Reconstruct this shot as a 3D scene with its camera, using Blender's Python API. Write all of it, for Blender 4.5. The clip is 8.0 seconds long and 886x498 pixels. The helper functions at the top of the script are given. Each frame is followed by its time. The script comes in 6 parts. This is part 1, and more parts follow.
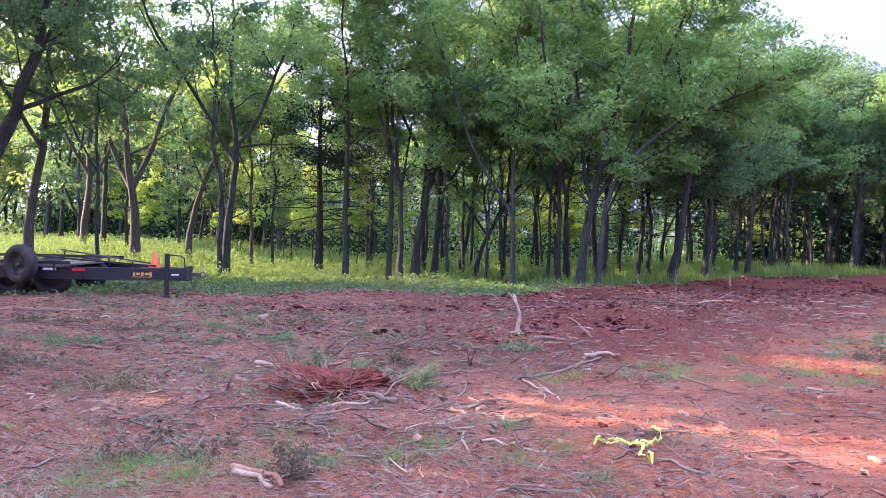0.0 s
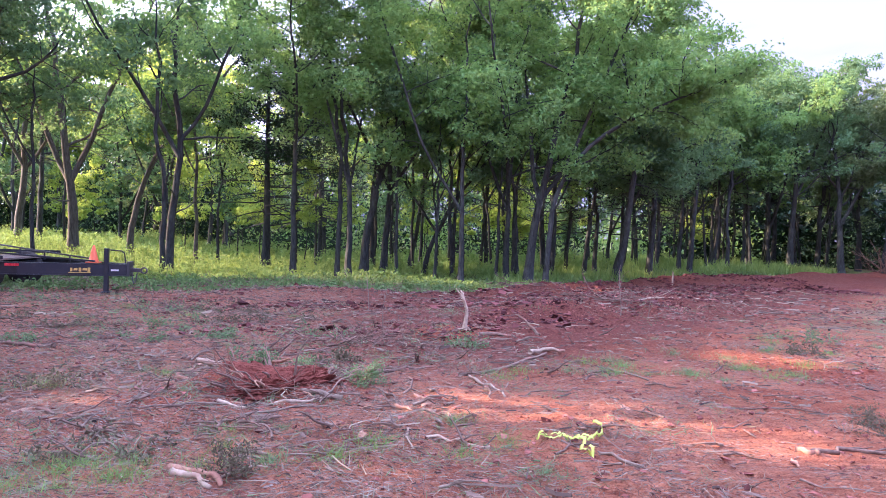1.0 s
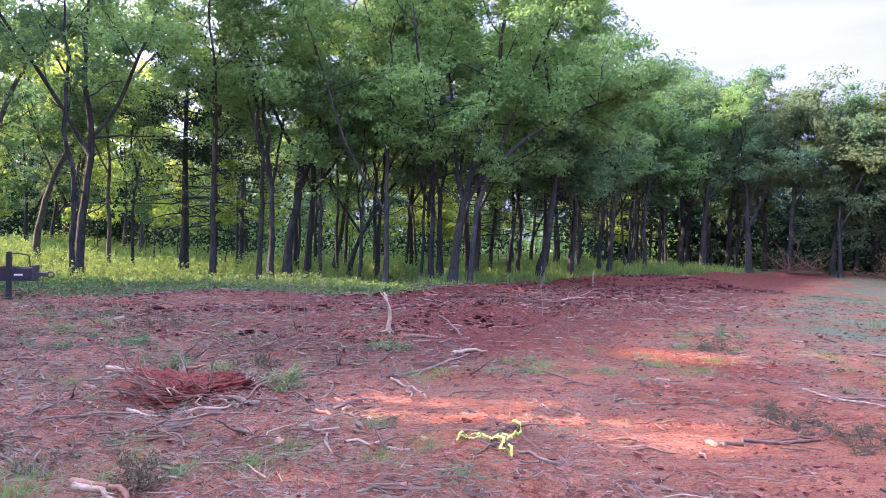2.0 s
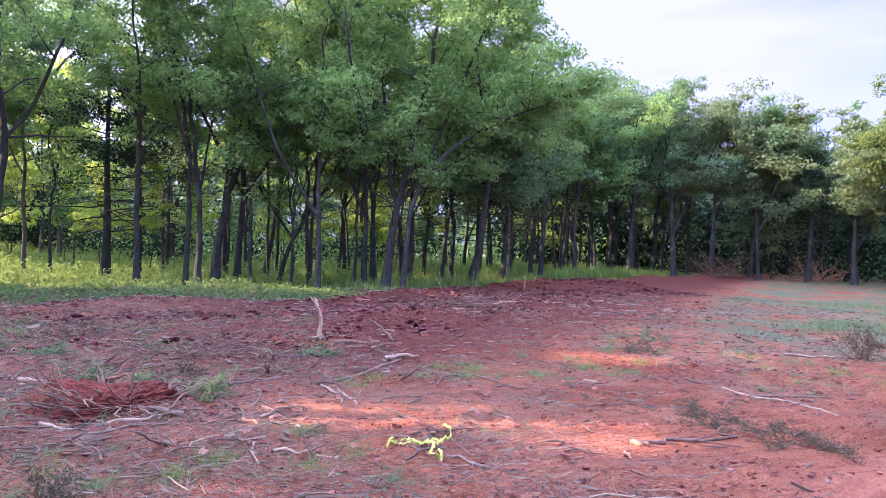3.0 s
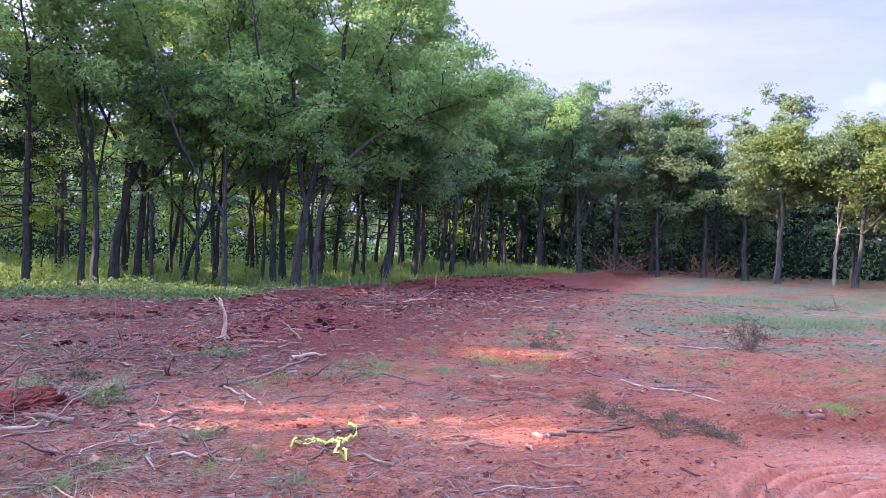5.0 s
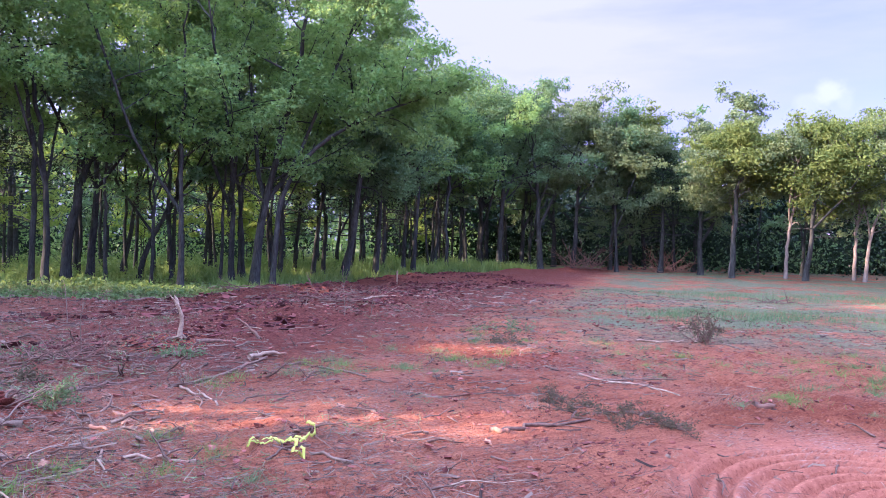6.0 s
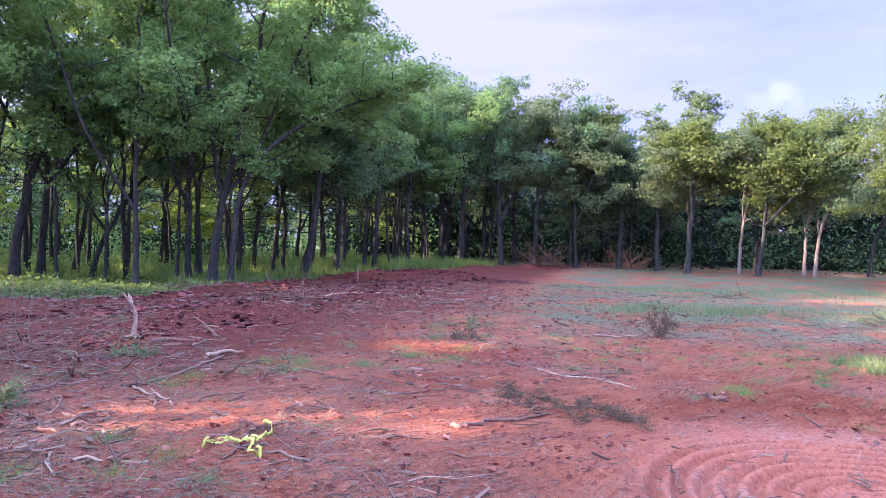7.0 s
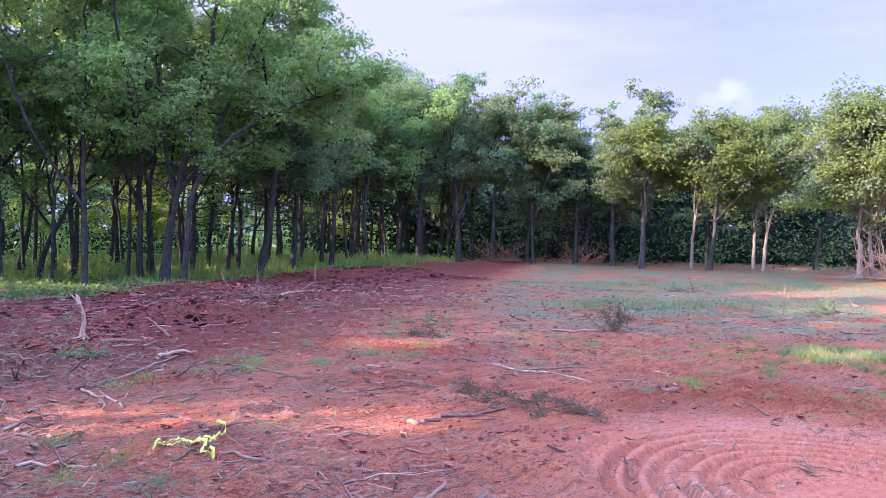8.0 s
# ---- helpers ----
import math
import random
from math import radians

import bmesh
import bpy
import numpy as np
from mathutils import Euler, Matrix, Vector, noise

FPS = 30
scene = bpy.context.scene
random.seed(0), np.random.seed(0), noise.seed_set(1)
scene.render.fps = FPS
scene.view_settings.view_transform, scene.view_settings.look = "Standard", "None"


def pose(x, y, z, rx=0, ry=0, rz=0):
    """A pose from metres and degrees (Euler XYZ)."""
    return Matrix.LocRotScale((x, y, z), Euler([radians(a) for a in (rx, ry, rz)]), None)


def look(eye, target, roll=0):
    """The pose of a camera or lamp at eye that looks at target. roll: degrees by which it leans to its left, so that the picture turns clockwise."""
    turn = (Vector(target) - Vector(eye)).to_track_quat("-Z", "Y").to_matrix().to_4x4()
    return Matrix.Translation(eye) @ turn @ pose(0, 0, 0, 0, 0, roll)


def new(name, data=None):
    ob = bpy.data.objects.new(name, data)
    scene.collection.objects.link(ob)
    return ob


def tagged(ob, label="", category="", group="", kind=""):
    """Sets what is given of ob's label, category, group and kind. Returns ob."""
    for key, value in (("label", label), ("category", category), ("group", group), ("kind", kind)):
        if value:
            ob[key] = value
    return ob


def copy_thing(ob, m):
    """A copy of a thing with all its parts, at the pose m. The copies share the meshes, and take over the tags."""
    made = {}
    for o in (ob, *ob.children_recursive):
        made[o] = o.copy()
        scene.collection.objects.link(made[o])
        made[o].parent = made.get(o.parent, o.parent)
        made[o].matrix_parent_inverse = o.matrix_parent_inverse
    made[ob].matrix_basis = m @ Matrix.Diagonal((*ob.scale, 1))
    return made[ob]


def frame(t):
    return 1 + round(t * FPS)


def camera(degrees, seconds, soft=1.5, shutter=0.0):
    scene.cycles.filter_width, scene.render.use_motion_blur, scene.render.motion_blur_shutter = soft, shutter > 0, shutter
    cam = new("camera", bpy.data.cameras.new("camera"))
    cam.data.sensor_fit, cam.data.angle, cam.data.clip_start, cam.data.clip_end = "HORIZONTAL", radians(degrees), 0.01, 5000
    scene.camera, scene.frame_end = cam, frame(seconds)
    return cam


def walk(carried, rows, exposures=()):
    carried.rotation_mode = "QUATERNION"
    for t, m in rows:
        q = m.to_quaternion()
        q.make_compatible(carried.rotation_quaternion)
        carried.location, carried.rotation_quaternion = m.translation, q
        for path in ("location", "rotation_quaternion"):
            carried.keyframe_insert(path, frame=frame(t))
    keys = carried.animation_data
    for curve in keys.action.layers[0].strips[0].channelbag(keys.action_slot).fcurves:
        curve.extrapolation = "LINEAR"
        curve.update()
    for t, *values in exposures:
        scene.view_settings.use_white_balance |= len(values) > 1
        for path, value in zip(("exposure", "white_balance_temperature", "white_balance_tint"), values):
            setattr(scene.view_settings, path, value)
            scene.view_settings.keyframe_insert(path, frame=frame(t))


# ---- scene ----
cam = camera(63.5, 8.0, 0.6)
PATH = [
    (0, (0.023, 0.111, 1.47), (0.02, 2.111, 1.432), 1.4),
    (0.5, (0.042, 0.12, 1.47), (0.099, 2.118, 1.427), 1.6),
    (1, (0.057, 0.119, 1.47), (0.193, 2.114, 1.426), 1.8),
    (1.5, (0.085, 0.132, 1.468), (0.321, 2.118, 1.428), 1.8),
    (3, (0.142, 0.132, 1.473), (0.66, 2.064, 1.459), 1.7),
    (3.5, (0.156, 0.125, 1.475), (0.74, 2.038, 1.468), 1.8),
    (4, (0.169, 0.108, 1.478), (0.81, 2.002, 1.473), 1.8),
    (4.5, (0.18, 0.106, 1.473), (0.876, 1.981, 1.465), 1.8),
    (6, (0.217, 0.095, 1.471), (1.063, 1.908, 1.452), 1.4),
    (6.5, (0.235, 0.092, 1.464), (1.128, 1.882, 1.443), 1.3),
    (7, (0.244, 0.089, 1.466), (1.185, 1.853, 1.441), 1.3),
    (7.5, (0.247, 0.074, 1.468), (1.239, 1.811, 1.44), 1.1),
    (8, (0.267, 0.084, 1.459), (1.309, 1.791, 1.428), 0.9),
]
EXPOSURES = ((0.0, 2.42, 4800, 29), (8.0, 2.14, 4640, 34))
walk(cam, [(t, look(eye, target, roll)) for t, eye, target, roll in PATH], EXPOSURES)

# ---------------------------------------------------------------- light
SUN_AZ, SUN_EL = -76.0, 21.0      # degrees from +y towards +x, degrees above the horizon
sun_way = Vector((math.sin(radians(SUN_AZ)) * math.cos(radians(SUN_EL)),
                  math.cos(radians(SUN_AZ)) * math.cos(radians(SUN_EL)), math.sin(radians(SUN_EL))))
sun_data = bpy.data.lights.new("sun", "SUN")
sun_data.energy, sun_data.angle, sun_data.color = 5.0, radians(0.6), (1.0, 0.62, 0.30)
sun_lamp = new("sun", sun_data)
sun_lamp.matrix_world = look(sun_way * 80, (0, 0, 0))

world = bpy.data.worlds.new("sky")
scene.world = world
world.use_nodes = True


def link(tree, a, b):
    tree.links.new(a, b)


def make_sky():
    t = world.node_tree
    t.nodes.clear()
    out = t.nodes.new("ShaderNodeOutputWorld")
    bg = t.nodes.new("ShaderNodeBackground")
    sky = t.nodes.new("ShaderNodeTexSky")
    sky.sky_type, sky.sun_disc = "NISHITA", False
    sky.sun_elevation, sky.sun_rotation = radians(SUN_EL), radians(SUN_AZ) % (2 * math.pi)
    sky.air_density, sky.dust_density, sky.ozone_density = 1.0, 1.5, 1.5
    co = t.nodes.new("ShaderNodeTexCoord")
    # thin high cloud, drawn out along one direction, thickest towards the sun
    mp = t.nodes.new("ShaderNodeMapping")
    mp.inputs["Rotation"].default_value = (radians(12), radians(-14), radians(25))
    mp.inputs["Scale"].default_value = (1.2, 1.6, 7.0)
    n1 = t.nodes.new("ShaderNodeTexNoise")
    n1.inputs["Scale"].default_value, n1.inputs["Detail"].default_value, n1.inputs["Roughness"].default_value = 1.6, 6.0, 0.55
    r1 = t.nodes.new("ShaderNodeMapRange")
    r1.inputs["From Min"].default_value, r1.inputs["From Max"].default_value = 0.38, 0.72
    link(t, co.outputs["Generated"], mp.inputs["Vector"])
    link(t, mp.outputs["Vector"], n1.inputs["Vector"])
    link(t, n1.outputs["Fac"], r1.inputs["Value"])
    dot = t.nodes.new("ShaderNodeVectorMath")
    dot.operation = "DOT_PRODUCT"
    dot.inputs[1].default_value = sun_way
    link(t, co.outputs["Generated"], dot.inputs[0])
    haze = t.nodes.new("ShaderNodeMapRange")
    haze.inputs["From Min"].default_value, haze.inputs["From Max"].default_value = -0.68, 0.05
    haze.inputs["To Min"].default_value, haze.inputs["To Max"].default_value = 0.0, 0.92
    link(t, dot.outputs["Value"], haze.inputs["Value"])
    mul = t.nodes.new("ShaderNodeMath")
    mul.operation = "MULTIPLY"
    mul.inputs[1].default_value = 0.7
    link(t, r1.outputs["Result"], mul.inputs[0])
    add = t.nodes.new("ShaderNodeMath")
    add.operation, add.use_clamp = "ADD", True
    link(t, mul.outputs[0], add.inputs[0])
    link(t, haze.outputs["Result"], add.inputs[1])
    mix = t.nodes.new("ShaderNodeMix")
    mix.data_type = "RGBA"
    # the veil of thin cloud glows towards the sun
    glow = t.nodes.new("ShaderNodeMapRange")
    glow.interpolation_type = "SMOOTHSTEP"
    glow.inputs["From Min"].default_value, glow.inputs["From Max"].default_value = 0.25, 0.98
    link(t, dot.outputs["Value"], glow.inputs["Value"])
    veil = t.nodes.new("ShaderNodeMix")
    veil.data_type = "RGBA"
    veil.inputs["A"].default_value, veil.inputs["B"].default_value = (*HAZE_COLOUR, 1), (*GLOW_COLOUR, 1)
    link(t, glow.outputs["Result"], veil.inputs["Factor"])
    # and like any veil it is brightest overhead
    split = t.nodes.new("ShaderNodeSeparateXYZ")
    link(t, co.outputs["Generated"], split.inputs[0])
    high = t.nodes.new("ShaderNodeMapRange")
    high.interpolation_type = "SMOOTHSTEP"
    high.inputs["From Min"].default_value, high.inputs["From Max"].default_value = 0.30, 0.95
    link(t, split.outputs["Z"], high.inputs["Value"])
    top = t.nodes.new("ShaderNodeMix")
    top.data_type = "RGBA"
    top.inputs["B"].default_value = (*ZENITH_COLOUR, 1)
    link(t, high.outputs["Result"], top.inputs["Factor"])
    link(t, veil.outputs["Result"], top.inputs["A"])
    more = t.nodes.new("ShaderNodeMath")
    more.operation, more.use_clamp = "ADD", True
    link(t, add.outputs[0], more.inputs[0])
    link(t, high.outputs["Result"], more.inputs[1])
    link(t, top.outputs["Result"], mix.inputs["B"])
    link(t, more.outputs[0], mix.inputs["Factor"])
    dim = t.nodes.new("ShaderNodeMix")
    dim.data_type, dim.blend_type = "RGBA", "MULTIPLY"
    dim.inputs["Factor"].default_value = 1.0
    dim.inputs["B"].default_value = (0.48, 0.33, 0.44, 1)
    link(t, sky.outputs["Color"], dim.inputs["A"])
    link(t, dim.outputs["Result"], mix.inputs["A"])
    # one small heap cloud over the trees
    last = mix.outputs["Result"]
    for way, size, level in (((0.782, 0.590, 0.196), 0.020, 0.9), ((0.770, 0.611, 0.184), 0.016, 0.4), ((0.797, 0.577, 0.184), 0.015, 0.35),
                             ((0.94, 0.30, 0.20), 0.07, 0.6)):
        w = Vector(way).normalized()
        n2 = t.nodes.new("ShaderNodeTexNoise")
        n2.inputs["Scale"].default_value, n2.inputs["Detail"].default_value = 28.0, 5.0
        link(t, co.outputs["Generated"], n2.inputs["Vector"])
        d = t.nodes.new("ShaderNodeVectorMath")
        d.operation = "DISTANCE"
        d.inputs[1].default_value = w
        link(t, co.outputs["Generated"], d.inputs[0])
        ma = t.nodes.new("ShaderNodeMath")
        ma.operation, ma.inputs[1].default_value = "MULTIPLY_ADD", size * 2.6
        link(t, n2.outputs["Fac"], ma.inputs[0])
        link(t, d.outputs["Value"], ma.inputs[2])
        mr = t.nodes.new("ShaderNodeMapRange")
        mr.interpolation_type = "SMOOTHSTEP"
        mr.inputs["From Min"].default_value, mr.inputs["From Max"].default_value = size * 2.35, size * 1.6
        mr.inputs["To Min"].default_value, mr.inputs["To Max"].default_value = 0.0, level
        link(t, ma.outputs[0], mr.inputs["Value"])
        m2 = t.nodes.new("ShaderNodeMix")
        m2.data_type = "RGBA"
        m2.inputs["B"].default_value = (*CLOUD_COLOUR, 1)
        link(t, mr.outputs["Result"], m2.inputs["Factor"])
        link(t, last, m2.inputs["A"])
        last = m2.outputs["Result"]
    link(t, last, bg.inputs["Color"])
    bg.inputs["Strength"].default_value = SKY_STRENGTH
    link(t, bg.outputs[0], out.inputs["Surface"])


SKY_STRENGTH = 0.15
HAZE_COLOUR = (1.46, 1.30, 1.53)
GLOW_COLOUR = (13.0, 11.5, 10.0)
ZENITH_COLOUR = (5.2, 5.2, 5.8)
CLOUD_COLOUR = (1.6, 1.5, 1.6)
make_sky()


# ---------------------------------------------------------------- materials
def material(name, rough=0.8, metal=0.0, spec=0.3):
    m = bpy.data.materials.new(name)
    m.use_nodes = True
    b = m.node_tree.nodes["Principled BSDF"]
    b.inputs["Roughness"].default_value, b.inputs["Metallic"].default_value = rough, metal
    b.inputs["Specular IOR Level"].default_value = spec
    return m, m.node_tree, b


def noise_node(t, vec, scale, detail=5.0, rough=0.6):
    n = t.nodes.new("ShaderNodeTexNoise")
    n.inputs["Scale"].default_value, n.inputs["Detail"].default_value, n.inputs["Roughness"].default_value = scale, detail, rough
    if vec is not None:
        link(t, vec, n.inputs["Vector"])
    return n.outputs["Fac"]


def ramp(t, fac, stops):
    r = t.nodes.new("ShaderNodeValToRGB")
    e = r.color_ramp.elements
    while len(e) < len(stops):
        e.new(0.5)
    for k, (p, c) in zip(e, stops):
        k.position, k.color = p, (*c, 1)
    link(t, fac, r.inputs["Fac"])
    return r.outputs["Color"]


def mixed(t, fac, a, b, blend="MIX"):
    m = t.nodes.new("ShaderNodeMix")
    m.data_type, m.blend_type = "RGBA", blend
    for key, v in (("Factor", fac), ("A", a), ("B", b)):
        if isinstance(v, (int, float)):
            m.inputs[key].default_value = v
        elif isinstance(v, tuple):
            m.inputs[key].default_value = (*v, 1)
        else:
            link(t, v, m.inputs[key])
    return m.outputs["Result"]


def span(t, fac, lo, hi, a=0.0, b=1.0):
    m = t.nodes.new("ShaderNodeMapRange")
    m.interpolation_type = "SMOOTHSTEP"
    for key, v in (("From Min", lo), ("From Max", hi), ("To Min", a), ("To Max", b)):
        m.inputs[key].default_value = v
    link(t, fac, m.inputs["Value"])
    return m.outputs["Result"]


def math_node(t, op, a, b):
    m = t.nodes.new("ShaderNodeMath")
    m.operation, m.use_clamp = op, False
    for k, v in enumerate((a, b)):
        if isinstance(v, (int, float)):
            m.inputs[k].default_value = v
        else:
            link(t, v, m.inputs[k])
    return m.outputs[0]


def bump(t, b, height, strength, distance):
    n = t.nodes.new("ShaderNodeBump")
    n.inputs["Strength"].default_value, n.inputs["Distance"].default_value = strength, distance
    link(t, height, n.inputs["Height"])
    link(t, n.outputs[0], b.inputs["Normal"])


def place_of(t):
    return t.nodes.new("ShaderNodeNewGeometry").outputs["Position"]


def leaf_material(name, dark, light, through_light, share=0.4):
    m, t, b = material(name, 0.6, 0.0, 0.14)
    g = t.nodes.new("ShaderNodeNewGeometry")
    big = noise_node(t, g.outputs["Position"], 0.55, 2.0)
    f = math_node(t, "ADD", math_node(t, "MULTIPLY", g.outputs["Random Per Island"], 0.6), math_node(t, "MULTIPLY", big, 0.5))
    col = ramp(t, f, ((0.15, dark), (0.85, light)))
    link(t, col, b.inputs["Base Color"])
    tr = t.nodes.new("ShaderNodeBsdfTranslucent")
    link(t, mixed(t, 0.5, col, through_light), tr.inputs["Color"])
    ms = t.nodes.new("ShaderNodeMixShader")
    ms.inputs["Fac"].default_value = share
    link(t, b.outputs[0], ms.inputs[1])
    link(t, tr.outputs[0], ms.inputs[2])
    link(t, ms.outputs[0], t.nodes["Material Output"].inputs["Surface"])
    return m


LEAF_BRIGHT = leaf_material("bright_oak_leaves", (0.078, 0.195, 0.088), (0.25, 0.415, 0.150), (0.50, 0.60, 0.07), 0.52)
LEAF_DARK = leaf_material("dark_oak_leaves", (0.060, 0.140, 0.080), (0.17, 0.285, 0.140), (0.33, 0.42, 0.08), 0.46)
LEAF_EAST = leaf_material("grey_olive_oak_leaves", (0.070, 0.115, 0.060), (0.195, 0.260, 0.125), (0.34, 0.42, 0.10), 0.42)
# sun shining through the back wood, painted as brighter and yellower leaves
LEAF_SUNNY = leaf_material("backlit_yellow_green_leaves", (0.12, 0.23, 0.055), (0.32, 0.45, 0.10), (0.62, 0.68, 0.06), 0.55)
LEAF_OLIVE = leaf_material("olive_oak_leaves", (0.065, 0.115, 0.03), (0.19, 0.25, 0.065), (0.34, 0.38, 0.07))
# cedar needles; near black, so brush and far woods carry deep shade in colour
LEAF_CEDAR_SHADED = leaf_material("shade_dark_cedar_needles", (0.011, 0.027, 0.016), (0.034, 0.062, 0.030), (0.04, 0.07, 0.02), 0.10)
CUT_CEDAR = leaf_material("wilted_cedar_needles", (0.075, 0.060, 0.035), (0.19, 0.165, 0.095), (0.10, 0.10, 0.03), 0.15)
GRASS_FIELD = leaf_material("meadow_weeds", (0.09, 0.18, 0.055), (0.25, 0.36, 0.10), (0.38, 0.47, 0.07), 0.4)
# darker, cooler copy of the meadow colour, with shade painted in
GRASS_SHADE = leaf_material("shaded_woodland_grass", (0.07, 0.14, 0.055), (0.21, 0.29, 0.11), (0.30, 0.40, 0.08), 0.3)
GRASS_PALE = leaf_material("pale_clearing_grass", (0.09, 0.165, 0.07), (0.22, 0.295, 0.135), (0.25, 0.34, 0.10), 0.25)
# lime grass, lightened so that the sun on it is in the colour
GRASS_LIME_SUNLIT = leaf_material("sunlit_lime_grass", (0.17, 0.22, 0.06), (0.42, 0.45, 0.16), (0.45, 0.48, 0.10), 0.35)


def bark_material(name, dark, light):
    m, t, b = material(name, 0.9, 0.0, 0.15)
    co = t.nodes.new("ShaderNodeTexCoord")
    mp = t.nodes.new("ShaderNodeMapping")
    mp.inputs["Scale"].default_value = (14, 14, 2.4)
    link(t, co.outputs["Object"], mp.inputs["Vector"])
    fine = noise_node(t, mp.outputs["Vector"], 2.0, 6.0, 0.7)
    patch = noise_node(t, co.outputs["Object"], 1.3, 3.0)
    col = mixed(t, span(t, patch, 0.45, 0.7), ramp(t, fine, ((0.3, dark), (0.72, light))), (0.17, 0.18, 0.15), "MIX")
    col2 = mixed(t, 0.65, col, ramp(t, fine, ((0.3, dark), (0.72, light))))
    link(t, col2, b.inputs["Base Color"])
    bump(t, b, fine, 0.9, 0.04)
    return m


BARK = bark_material("rough_grey_brown_bark", (0.019, 0.021, 0.020), (0.082, 0.088, 0.081))
# lighter copy of the bark: sunlight on the west trunks, put into the colour
BARK_SUNLIT = bark_material("grey_bark_painted_sunlit", (0.045, 0.043, 0.038), (0.19, 0.18, 0.155))
BARK_DARK = bark_material("dark_bark", (0.016, 0.018, 0.018), (0.070, 0.075, 0.071))
BARK_PALE = bark_material("pale_grey_bark", (0.10, 0.085, 0.075), (0.36, 0.31, 0.27))


def wood_material(name, dark, light, stain=(0.30, 0.13, 0.09)):
    m, t, b = material(name, 0.8, 0.0, 0.2)
    co = t.nodes.new("ShaderNodeTexCoord")
    info = t.nodes.new("ShaderNodeObjectInfo")
    fine = noise_node(t, co.outputs["Object"], 22.0, 6.0, 0.7)
    patch = noise_node(t, co.outputs["Object"], 4.0, 3.0)
    col = ramp(t, fine, ((0.3, dark), (0.7, light)))
    col = mixed(t, span(t, patch, 0.5, 0.72, 0.0, 0.75), col, stain)
    col = mixed(t, math_node(t, "MULTIPLY", info.outputs["Random"], 0.3), col, dark)
    link(t, col, b.inputs["Base Color"])
    bump(t, b, fine, 0.7, 0.01)
    return m


WOOD_PALE = wood_material("bleached_wood", (0.24, 0.17, 0.115), (0.54, 0.42, 0.30))
WOOD_BROWN = wood_material("brown_stick_bark", (0.09, 0.055, 0.04), (0.27, 0.18, 0.13))
WOOD_GREY = wood_material("grey_stick_bark", (0.12, 0.086, 0.065), (0.31, 0.23, 0.165))
WOOD_FRESH = wood_material("torn_orange_wood", (0.24, 0.115, 0.07), (0.47, 0.29, 0.185))


def scraps_material(name, stops):
    m, t, b = material(name, 0.85, 0.0, 0.2)
    g = t.nodes.new("ShaderNodeNewGeometry")
    link(t, ramp(t, g.outputs["Random Per Island"], stops), b.inputs["Base Color"])
    return m


SCRAPS = scraps_material("mixed_twigs_and_straw", ((0.0, (0.035, 0.025, 0.021)), (0.35, (0.12, 0.080, 0.060)), (0.75, (0.20, 0.142, 0.105)), (1.0, (0.35, 0.27, 0.19))))
DRY_STRAW = leaf_material("dry_straw", (0.12, 0.09, 0.07), (0.36, 0.29, 0.20), (0.3, 0.25, 0.15), 0.15)
TURNED_CLODS = scraps_material("dark_red_clods", ((0.0, (0.052, 0.017, 0.016)), (0.5, (0.118, 0.039, 0.036)), (1.0, (0.21, 0.076, 0.066))))
CLAY_CLODS = scraps_material("red_clay_clods", ((0.0, (0.09, 0.028, 0.022)), (0.5, (0.20, 0.068, 0.050)), (1.0, (0.36, 0.138, 0.102))))


def crumbly_clay():
    m, t, b = material("fresh_red_subsoil", 0.95, 0.0, 0.1)
    p = place_of(t)
    mid, fine = noise_node(t, p, 5.0, 5.0), noise_node(t, p, 32.0, 5.0, 0.7)
    col = mixed(t, 0.5, ramp(t, mid, ((0.3, (0.11, 0.028, 0.020)), (0.7, (0.33, 0.105, 0.070)))), ramp(t, fine, ((0.3, (0.08, 0.022, 0.016)), (0.7, (0.36, 0.125, 0.088)))))
    link(t, col, b.inputs["Base Color"])
    bump(t, b, fine, 1.0, 0.05)
    return m


STUMP_CLAY = crumbly_clay()


